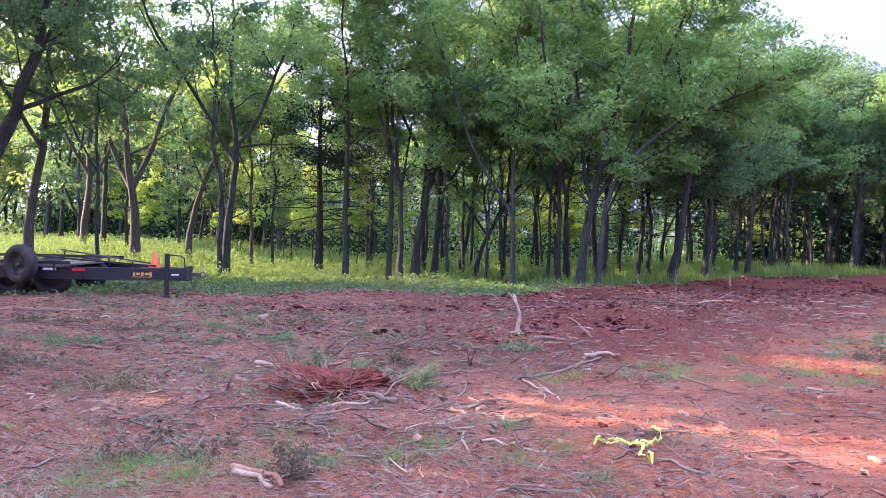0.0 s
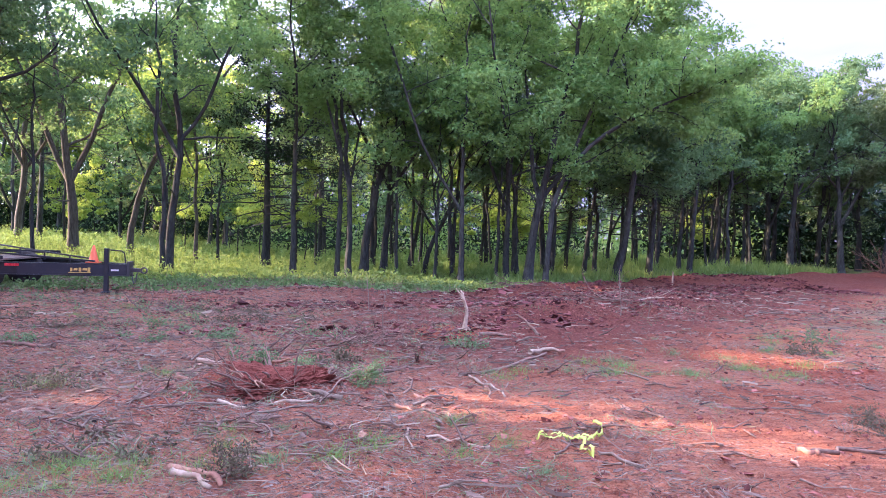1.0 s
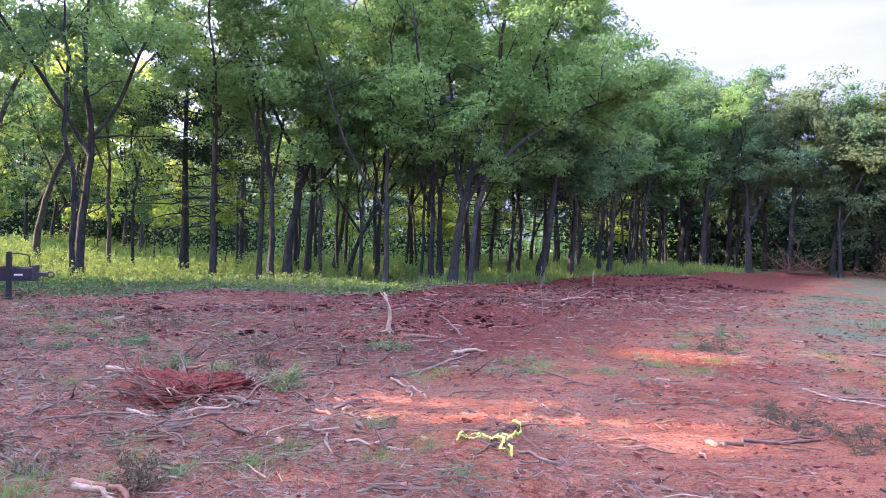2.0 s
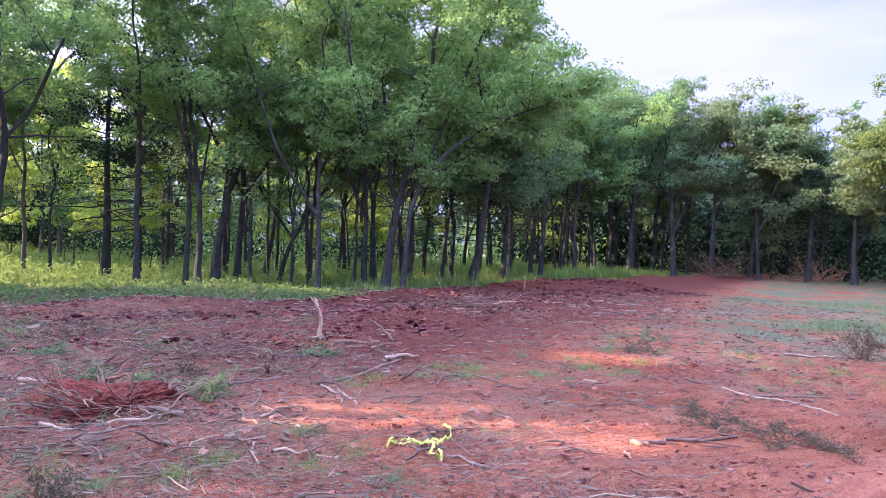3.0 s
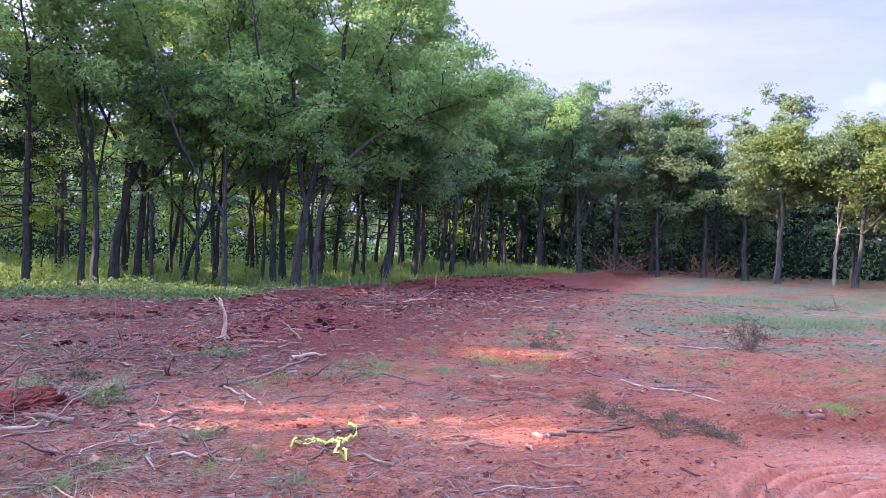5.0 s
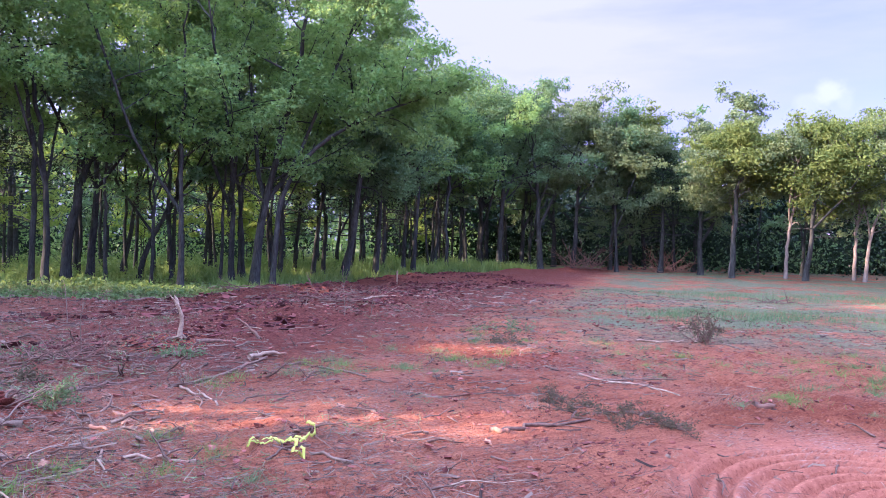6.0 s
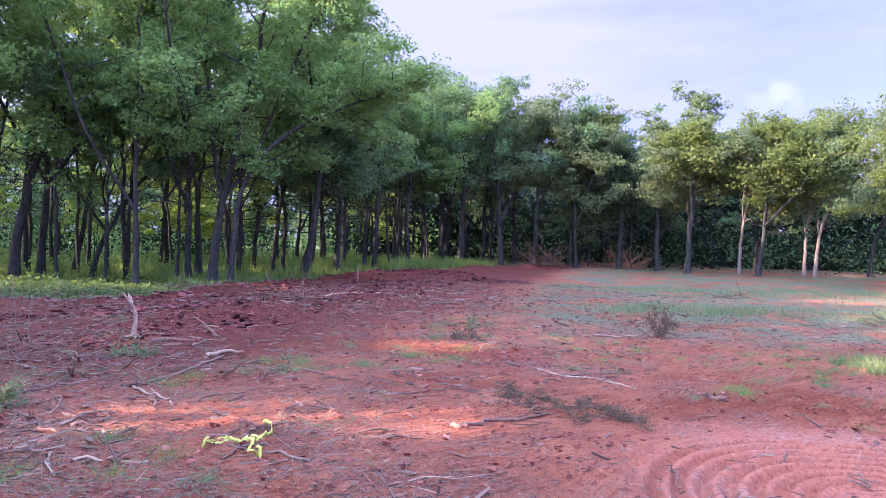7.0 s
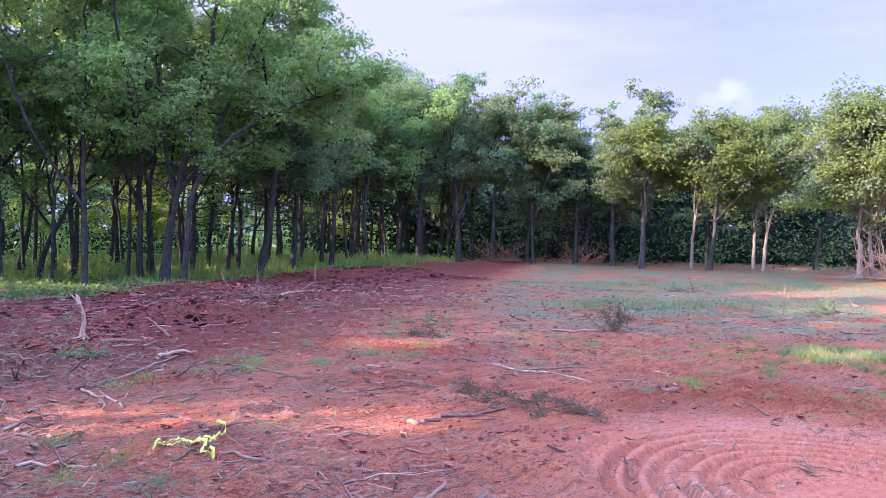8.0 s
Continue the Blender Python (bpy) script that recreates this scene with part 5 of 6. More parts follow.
branch(BROWN, (-2.7, 7.55), (-1.7, 7.35), 0.016, 0.010, WOOD_BROWN, 54, 3, 0.03)
branch(PALE, (-0.9, 6.15), (-0.5, 6.3), 0.022, 0.012, WOOD_PALE, 55, 1, 0.02)
branch(PALE, (-1.35, 6.05), (-1.1, 5.95), 0.024, 0.016, WOOD_PALE, 56, 1, 0.01)
branch("chunk of torn red root", (-2.0, 7.15), (-1.85, 7.0), 0.03, 0.02, WOOD_FRESH, 57, 1, 0.01, name="root")
branch(BROWN, (-2.2, 6.75), (-2.0, 6.4), 0.03, 0.012, WOOD_BROWN, 58, 2, 0.02)
branch(GREY, (-1.1, 5.75), (-0.45, 6.1), 0.02, 0.01, WOOD_GREY, 3, 3)
branch("knotted brown branch with a pale torn end", (-2.66, 5.83), (-1.66, 5.02), 0.026, 0.018, WOOD_BROWN, 4, 4, 0.035)
branch(GREY, (-1.66, 5.02), (-0.95, 5.3), 0.014, 0.008, WOOD_GREY, 5, 3)
branch("splintered pale wood slab", (-1.24, 4.45), (-0.88, 4.2), 0.036, 0.02, WOOD_FRESH, 6, 3, 0.012, name="wood_slab")
branch("splintered pale wood slab", (-1.2, 4.36), (-0.93, 4.17), 0.03, 0.02, WOOD_PALE, 7, 2, 0.012, name="wood_slab")
branch(BROWN, (-2.2, 6.62), (-1.82, 6.45), 0.024, 0.016, WOOD_BROWN, 8, 2)
branch(PALE, (-3.55, 6.25), (-3.4, 6.05), 0.03, 0.02, WOOD_PALE, 9, 1)
branch(GREY, (-1.2, 8.57), (-0.6, 8.87), 0.02, 0.014, WOOD_BROWN, 10, 1)
branch(BROWN, (-0.1, 7.55), (0.5, 7.95), 0.03, 0.018, WOOD_BROWN, 11, 3, 0.03)
branch("thick pale root stub sticking out of the mound", (-1.25, 7.3), (-0.9, 7.0), 0.03, 0.012, WOOD_FRESH, 12, 3, 0.02, (0.05, 0.16), name="root")
branch("thick pale root stub sticking out of the mound", (-0.55, 6.7), (-0.85, 6.85), 0.03, 0.012, WOOD_GREY, 13, 3, 0.02, (0.02, 0.12), name="root")
branch("thick pale root stub sticking out of the mound", (-0.35, 6.3), (-0.72, 6.42), 0.035, 0.02, WOOD_GREY, 14, 1, 0.01, name="root")
branch(PALE, (0.12, 6.12), (0.25, 5.86), 0.035, 0.014, WOOD_FRESH, 15, 0, 0.01, name="wood_chunk")
branch(BROWN, (0.25, 5.86), (0.85, 5.75), 0.014, 0.006, WOOD_BROWN, 16, 3, 0.02)
branch(GREY, (0.2, 5.35), (0.26, 4.83), 0.018, 0.010, WOOD_PALE, 17, 0, 0.02)
branch("pale barkless stick with a pointed end", (0.33, 5.22), (0.75, 4.95), 0.015, 0.018, WOOD_PALE, 18, 1, 0.012)
branch("forked bleached branch on the clay", (0.88, 7.55), (1.1, 6.56), 0.028, 0.018, WOOD_PALE, 19, 0, 0.03)
branch("forked bleached branch on the clay", (1.02, 6.95), (1.08, 7.6), 0.016, 0.008, WOOD_PALE, 20, 1, 0.03)
branch("long dark root-like log half sunk in clay", (0.78, 7.6), (2.0, 8.95), 0.030, 0.02, WOOD_BROWN, 21, 3, 0.05, name="log")
branch("pale twisted log end with stripped bark", (1.78, 8.9), (2.22, 8.92), 0.042, 0.025, WOOD_PALE, 22, 3, 0.035, (0.02, 0.03), name="log")
branch("strip of dark bark on the clay", (1.3, 10.2), (1.8, 10.17), 0.045, 0.025, WOOD_BROWN, 23, 2, 0.02, name="log")
branch("dark broken root reaching up from the clay", (2.2, 10.4), (1.98, 11.2), 0.035, 0.015, WOOD_BROWN, 24, 2, 0.02, (0.0, 0.22), name="root")
branch("straight pale pole lying flat", (2.36, 8.42), (2.75, 7.4), 0.018, 0.02, WOOD_GREY, 25, 0, 0.008)
branch("straight pole caught in lime flagging tape", (1.27, 5.06), (1.71, 4.62), 0.017, 0.02, WOOD_GREY, 26, 0, 0.006)
branch(BROWN, (1.18, 4.85), (1.38, 5.0), 0.015, 0.012, WOOD_BROWN, 27, 0, 0.006)
branch("crooked bleached log with a torn pale end", (3.0, 4.92), (4.03, 5.37), 0.024, 0.015, WOOD_BROWN, 28, 4, 0.10, name="log")
branch(PALE, (2.95, 5.0), (3.05, 4.88), 0.035, 0.025, WOOD_FRESH, 29, 0, 0.01, name="wood_chunk")
branch("long pale pole lying on thin grass", (5.05, 6.74), (5.46, 5.6), 0.024, 0.014, WOOD_PALE, 30, 3, 0.02)
branch("long brown pole lying on thin grass", (5.2, 6.4), (6.1, 6.05), 0.018, 0.010, WOOD_BROWN, 31, 2, 0.02)
branch(BROWN, (3.05, 6.3), (4.05, 6.0), 0.012, 0.012, WOOD_BROWN, 32, 2, 0.03)
branch("pale log beside the uprooted bush", (7.62, 8.82), (8.2, 8.42), 0.028, 0.022, WOOD_PALE, 33, 0, 0.01)
branch("pale log beside the uprooted bush", (8.5, 8.22), (8.48, 7.58), 0.03, 0.022, WOOD_GREY, 34, 0, 0.01)
branch(PALE, (6.9, 10.2), (7.6, 10.1), 0.03, 0.02, WOOD_PALE, 35, 2, 0.02)
branch("short dark red clay-caked log", (5.53, 4.76), (5.68, 4.66), 0.05, 0.04, WOOD_BROWN, 36, 0, 0.005, name="log")
branch("long bleached trunk lying across the clay", (5.6, 16.1), (7.9, 16.6), 0.05, 0.02, WOOD_PALE, 37, 5, 0.05)
branch(PALE, (7.0, 13.8), (8.4, 14.2), 0.03, 0.012, WOOD_GREY, 38, 5, 0.06)
branch(BROWN, (9.2, 16.0), (10.2, 17.0), 0.03, 0.012, WOOD_BROWN, 39, 5, 0.06)
branch(PALE, (12.8, 8.2), (14.0, 8.4), 0.03, 0.012, WOOD_PALE, 40, 4, 0.05)
branch(PALE, (11.8, 6.6), (13.2, 6.3), 0.03, 0.015, WOOD_GREY, 41, 4, 0.05)
branch(BROWN, (-4.4, 8.7), (-3.8, 8.6), 0.035, 0.03, WOOD_BROWN, 42, 1, 0.01, name="log")
branch("weathered brown logs on the bare edge", (-7.4, 12.5), (-6.3, 12.2), 0.05, 0.03, WOOD_GREY, 43, 3, 0.04, name="log")
branch(PALE, (-5.4, 11.4), (-4.9, 11.6), 0.03, 0.02, WOOD_PALE, 44, 2, 0.03)
branch(GREY, (-2.9, 9.6), (-2.3, 8.8), 0.015, 0.008, WOOD_GREY, 45, 2, 0.03)
branch(GREY, (-2.5, 4.4), (-2.15, 5.05), 0.012, 0.006, WOOD_GREY, 46, 2, 0.03)
branch(GREY, (-0.8, 4.9), (0.0, 5.1), 0.013, 0.008, WOOD_GREY, 47, 2, 0.03)
branch(BROWN, (4.55, 3.25), (4.75, 3.35), 0.015, 0.01, WOOD_BROWN, 48, 1, 0.01)
branch(GREY, (2.6, 4.35), (3.1, 4.2), 0.012, 0.006, WOOD_GREY, 49, 3, 0.03)
branch(GREY, (1.3, 6.6), (2.2, 6.9), 0.012, 0.006, WOOD_BROWN, 50, 3, 0.04)


# the torn-out stump: a plate of red clay bristling with roots
def torn_stump():
    rng = np.random.default_rng(91)
    ob = new("tree_stump")
    x0, y0 = -1.0, 6.75
    base = gz(x0, y0) - 0.12
    ob.location = (x0, y0, base)
    tagged(ob, "torn-out stump caked in red clay with broken roots", "stump")
    nu, nv = 90, 40
    a, e = np.meshgrid(np.linspace(0, 2 * np.pi, nu, endpoint=False), np.linspace(-0.25, 1.5707, nv))
    r = 1 + np.cos(e) ** 0.5 * (0.5 * lumps(np.cos(a) * np.cos(e) * 2 + 3, np.sin(a) * np.cos(e) * 2 + e, 1.6, 5, 95, 0.75))
    v = np.stack([0.60 * r * np.cos(a) * np.cos(e), 0.42 * r * np.sin(a) * np.cos(e), 0.21 * r * np.sin(e) * (1 + 0.5 * np.cos(a * 2 + 1) * np.cos(e))], -1).reshape(-1, 3)
    k, j = np.meshgrid(np.arange(nv - 1), np.arange(nu), indexing="ij")
    j2 = (j + 1) % nu
    q = np.stack([k * nu + j, k * nu + j2, (k + 1) * nu + j2, (k + 1) * nu + j], -1).reshape(-1, 4)
    part("clay", quad_mesh("clay", v, q, STUMP_CLAY, False), ob, "crumbling red clay")
    for n in range(48):
        az, el = rng.uniform(0, 6.283), rng.uniform(0.05, 1.0)
        w = np.array([math.cos(az) * math.cos(el), math.sin(az) * math.cos(el), math.sin(el)])
        length = rng.uniform(0.15, 0.55)
        p = bezier_path(w * np.array([0.5, 0.36, 0.16]), w, length, -0.35, 0.22, rng, 6)
        s = Shape()
        thick = rng.uniform(0.006, 0.022)
        s.tube(p, np.linspace(thick, 0.003, 7), 6)
        part("root", s.mesh("root", (WOOD_BROWN, WOOD_BROWN, WOOD_GREY, WOOD_FRESH)[n % 4]), ob)


torn_stump()


# the bleached branch that stands upright in the clay
def upright_branch():
    ob = new("standing_branch")
    x, y = 1.12, 10.6
    ob.location = (x, y, gz(x, y) - 0.03)
    tagged(ob, "bleached dead branch standing upright in the clay", "branch")
    s = Shape()
    s.tube([(0.02, 0, 0), (0.015, 0, 0.12), (0.035, 0.01, 0.25), (0.03, 0.02, 0.36), (-0.01, 0.01, 0.47), (-0.075, 0, 0.57), (-0.135, 0, 0.65)],
           [0.050, 0.034, 0.027, 0.025, 0.020, 0.014, 0.005], 9, (1.1, 0.85, 1.15, 0.9, 1.0, 1.1, 0.8, 1.0, 0.95))
    part("stem", s.mesh("stem", WOOD_PALE), ob)
    for p in (((0.03, 0, 0.06), (-0.08, -0.02, 0.05), (-0.17, -0.03, 0.0)), ((0.03, 0, 0.08), (0.09, 0.0, 0.03), (0.12, 0.02, -0.01)), ((-0.03, 0.01, 0.5), (-0.04, 0.02, 0.58), (-0.07, 0.03, 0.63))):
        s = Shape()
        s.tube(p, [0.03, 0.022, 0.006], 6)
        part("stub", s.mesh("stub", WOOD_PALE), ob)


upright_branch()


# ---------------------------------------------------------------- lime flagging tape
def flagging_tape():
    ob = new("flagging_tape")
    ob.location = (1.35, 5.0, 0)
    tagged(ob, "crumpled lime-yellow flagging tape tangled round a pole", "tape")
    rng = np.random.default_rng(5)
    strips = (((1.10, 5.09), (1.20, 5.12), (1.30, 5.10), (1.38, 5.05), (1.44, 5.02)),
              ((1.38, 5.03), (1.47, 5.08), (1.56, 5.10), (1.60, 5.18), (1.63, 5.30), (1.58, 5.36)),
              ((1.42, 5.0), (1.40, 4.93), (1.36, 4.86), (1.42, 4.79), (1.40, 4.72), (1.33, 4.68)),
              ((1.12, 5.13), (1.24, 5.06), (1.36, 5.10), (1.50, 5.05)))
    for k, line in enumerate(strips):
        c = np.array(line)
        u = np.linspace(0, len(c) - 1, 36)
        x, y = np.interp(u, np.arange(len(c)), c[:, 0]), np.interp(u, np.arange(len(c)), c[:, 1])
        twist = 0.5 * np.sin(u * 2.1 + k) + np.cumsum(rng.normal(size=36) * 0.15)
        z = ground_z(x, y) + 0.042 + 0.014 * np.sin(u * 4 + k) + 0.004 * rng.normal(size=36)
        d = np.stack([np.gradient(x), np.gradient(y)], -1)
        d /= np.linalg.norm(d, axis=1)[:, None]
        w = 0.012
        side = np.stack([-d[:, 1] * np.cos(twist), d[:, 0] * np.cos(twist), np.abs(np.sin(twist))], -1) * w
        mid = np.stack([x, y, z], -1)
        v = np.concatenate([mid - side, mid + side]) - np.array(ob.location)
        i = np.arange(35)
        me = quad_mesh("strip", v, np.stack([i, i + 1, i + 37, i + 36], -1), RIBBON)
        p = part("strip", me, ob)
        th = p.modifiers.new("thickness", "SOLIDIFY")
        th.thickness = 0.0008


flagging_tape()


# ---------------------------------------------------------------- bushes, brush and piles
def tangle(name, label, category, x, y, size, count, mat, seed, thick=0.012, leaves=0, leaf_mat=None, leaf=0.04, upward=0.5, base=(0, 0, 0)):
    """Branches that spring from a base, some of them leafy."""
    rng = np.random.default_rng(seed)
    ob = new(name)
    ob.location = (x, y, gz(x, y))
    tagged(ob, label, category)
    tips = []
    for k in range(count):
        az = rng.uniform(0, 6.283)
        el = rng.uniform(0.1, 1.0) * upward * 1.57
        p0 = np.array(base) + rng.normal(size=3) * np.array([0.3 * size[0], 0.3 * size[1], 0.02]) * (1 if upward < 0.65 or size[0] > 1 else 0.4)
        p0[2] = max(p0[2], 0.01)
        way = np.array([math.cos(az) * math.cos(el) * size[0], math.sin(az) * math.cos(el) * size[1], math.sin(el) * size[2]])
        length = np.linalg.norm(way) * rng.uniform(0.5, 1.0)
        p = bezier_path(p0, way / np.linalg.norm(way), length, -0.15, 0.16, rng, 6)
        floor = ground_z(p[:, 0] + x, p[:, 1] + y) - ob.location.z + 0.005
        p[:, 2] = np.maximum(p[:, 2], floor)
        s = Shape()
        s.tube(p, np.linspace(thick, thick * 0.25, 7), 5)
        for _ in range(4):
            i = rng.integers(2, 6)
            q = bezier_path(p[i], (p[i] - p[i - 1]) / (np.linalg.norm(p[i] - p[i - 1]) + 1e-6) + rng.normal(size=3) * 0.6, length * 0.35, 0, 0.2, rng, 3)
            q[:, 2] = np.maximum(q[:, 2], 0.004)
            s.tube(q, np.linspace(thick * 0.4, thick * 0.15, 4), 4)
            tips.append(q[1:])
        tips.append(p[3:])
        part("branch", s.mesh("branch", mat), ob)
    if leaves:
        pts = np.concatenate(tips)
        pts = pts[rng.integers(0, len(pts), leaves)] + rng.normal(size=(leaves, 3)) * leaf * 0.9
        v, q = leaf_quads(rng, pts, leaf, 0.4, 0.4)
        part("foliage", quad_mesh("foliage", v, q, leaf_mat, False), ob)
    return ob


tangle("uprooted_bush", "small brown and green cedar bush torn up on the clay", "bush", 8.45, 8.3, (0.42, 0.42, 0.68), 18, WOOD_BROWN, 1, 0.011, 520, CUT_CEDAR, 0.05, 0.9)
for k, (x, y) in enumerate(((4.05, 5.85), (4.12, 5.5), (4.2, 5.15), (4.3, 4.85), (4.42, 4.62))):
    tangle("cedar_cutting", "cut cedar branch lying flat, dull green", "cutting", x, y, (0.30, 0.34, 0.12), 9, WOOD_BROWN, 60 + k, 0.007, 800, CUT_CEDAR, 0.022, 0.3)
tangle("leafy_sprig", "wilted grey-green leafy branch on the mound", "sprig", -0.22, 6.85, (0.24, 0.2, 0.36), 9, WOOD_GREY, 71, 0.007, 800, GRASS_PALE, 0.032, 0.8)
tangle("leafy_sprig", "wilted grey-green leafy branch on the mound", "sprig", -0.72, 6.95, (0.22, 0.2, 0.30), 8, WOOD_GREY, 72, 0.007, 420, GRASS_PALE, 0.032, 0.8)
tangle("leafy_sprig", "wilted green leafy branch on the clay", "sprig", -0.85, 4.35, (0.2, 0.25, 0.28), 8, WOOD_BROWN, 73, 0.006, 520, CUT_CEDAR, 0.028, 0.7)
tangle("leafy_sprig", "wilted green leafy branch on the clay", "sprig", -1.5, 8.0, (0.25, 0.2, 0.2), 6, WOOD_BROWN, 74, 0.006, 300, GRASS_PALE, 0.045, 0.6)
for k, (x, y, sx) in enumerate(((-3.2, 10.6, 0.8), (-2.4, 11.2, 0.7), (-3.9, 12.6, 0.9), (-3.0, 6.7, 0.5), (-2.2, 9.7, 0.5), (-0.6, 8.2, 0.4), (-4.4, 8.9, 0.6), (-1.7, 4.7, 0.4), (1.0, 9.4, 0.4), (-5.6, 11.0, 0.9), (-6.2, 13.2, 0.9), (-4.6, 10.4, 0.9), (-3.4, 9.4, 0.8), (-1.8, 11.6, 0.8), (-5.2, 9.2, 0.7), (-2.7, 12.8, 0.9), (-1.2, 10.2, 0.6), (-4.2, 7.4, 0.5), (6.3, 10.4, 0.5), (5.6, 9.4, 0.45))):
    tangle("cedar_cutting", "flattened grey-green cedar cutting on the ground", "cutting", x, y, (sx, 0.4, 0.10), 9, WOOD_GREY, 160 + k, 0.007, 420, (GRASS_PALE, CUT_CEDAR)[k % 2], 0.045, 0.3)
tangle("brush_pile", "heap of dark torn roots and twigs", "brush pile", -0.25, 9.15, (0.75, 0.5, 0.34), 34, WOOD_BROWN, 75, 0.009, upward=0.55)
tangle("brush_pile", "heap of dark torn roots and twigs", "brush pile", -1.05, 6.6, (0.7, 0.5, 0.24), 26, WOOD_BROWN, 76, 0.008, upward=0.45)
tangle("brush_pile", "heap of dark torn roots and twigs", "brush pile", 0.35, 8.4, (0.6, 0.4, 0.2), 16, WOOD_GREY, 77, 0.008, upward=0.4)
tangle("brush_pile", "low heap of torn roots in dark red clay", "brush pile", 4.2, 13.6, (1.2, 0.5, 0.35), 22, WOOD_BROWN, 78, 0.012, upward=0.4)
tangle("brush_pile", "small knot of grey twigs on the clay", "brush pile", 4.65, 2.75, (0.16, 0.14, 0.10), 9, WOOD_GREY, 79, 0.006, upward=0.4)
tangle("brush_pile", "heap of slash and branches at the field's far edge", "brush pile", 16.9, 14.2, (0.9, 0.6, 0.28), 16, WOOD_BROWN, 80, 0.014, upward=0.4)
tangle("brush_pile", "heap of slash and branches at the field's far edge", "brush pile", 15.2, 8.6, (1.1, 0.6, 0.25), 14, WOOD_GREY, 81, 0.014, 500, GRASS_PALE, 0.06, 0.4)
tangle("brush_pile", "tangle of fallen reddish branches under the far trees", "brush pile", 21.6, 29.5, (2.4, 1.2, 1.8), 46, WOOD_BROWN, 82, 0.018, upward=0.7)
tangle("brush_pile", "tangle of fallen reddish branches under the far trees", "brush pile", 25.4, 27.6, (2.2, 1.2, 1.6), 40, WOOD_FRESH, 83, 0.018, upward=0.7)
tangle("brush_pile", "tangle of pale dead branches under the east trees", "brush pile", 28.2, 14.0, (2.0, 2.0, 2.6), 46, WOOD_PALE, 84, 0.02, upward=0.6)
for k, (x, y) in enumerate(((-3.0, 17.2), (-0.6, 17.9), (1.2, 17.8), (6.4, 18.4), (9.0, 20.4), (11.5, 22.6), (3.2, 18.2))):
    tangle("brush_pile", "low line of torn roots at the clay's edge", "brush pile", x, y, (1.0, 0.4, 0.28), 14, (WOOD_BROWN, WOOD_GREY)[k % 2], 90 + k, 0.012, upward=0.4)


def thin_sapling(x, y, h, lean, seed):
    rng = np.random.default_rng(seed)
    ob = new("dead_sapling")
    ob.location = (x, y, gz(x, y) - 0.02)
    tagged(ob, "thin bare sapling still standing in the clay", "sapling")
    p = bezier_path((0, 0, 0), (0, 0, 1), h, 0.0, 0.10, rng, 7)
    p[:, 0] += lean * (p[:, 2] / h) ** 2
    s = Shape()
    s.tube(p, np.linspace(0.010, 0.003, 8), 5)
    part("stem", s.mesh("stem", WOOD_GREY), ob)
    for _ in range(4):
        i = rng.integers(2, 7)
        q = bezier_path(p[i], rng.normal(size=3) * 0.5 + np.array([0, 0, 0.8]), h * 0.25, 0, 0.15, rng, 3)
        s = Shape()
        s.tube(q, np.linspace(0.005, 0.002, 4), 4)
        part("twig", s.mesh("twig", WOOD_GREY), ob)


thin_sapling(-0.37, 13.0, 0.65, 0.03, 1)
thin_sapling(4.05, 12.4, 0.95, 0.25, 2)
thin_sapling(4.6, 12.6, 0.55, -0.1, 3)
thin_sapling(-0.05, 9.4, 0.7, 0.0, 4)
thin_sapling(13.8, 8.9, 0.7, 0.1, 5)
thin_sapling(10.2, 12.2, 0.5, 0.0, 6)


def stake(x, y, h):
    ob = new("survey_stake")
    ob.location = (x, y, gz(x, y))
    tagged(ob, "pale wooden survey stake standing in the clay", "stake")
    s = Shape()
    s.tube([(0, 0, -0.1), (0, 0, h - 0.02), (0, 0, h)], [0.03, 0.03, 0.022], 4)
    part("post", s.mesh("post", WOOD_PALE, False), ob)


stake(9.35, 23.4, 0.45)


# ---------------------------------------------------------------- tufts and loose sticks
def placed(rng, v, x, y, s, tall=1.0):
    """The corners v turned by chance, scaled and set down at x, y."""
    a = rng.uniform(0, 6.283)
    c, d = math.cos(a), math.sin(a)
    px, py = x + s * (v[:, 0] * c - v[:, 1] * d), y + s * (v[:, 0] * d + v[:, 1] * c)
    return np.stack([px, py, ground_z(px, py) + v[:, 2] * s * tall], -1)


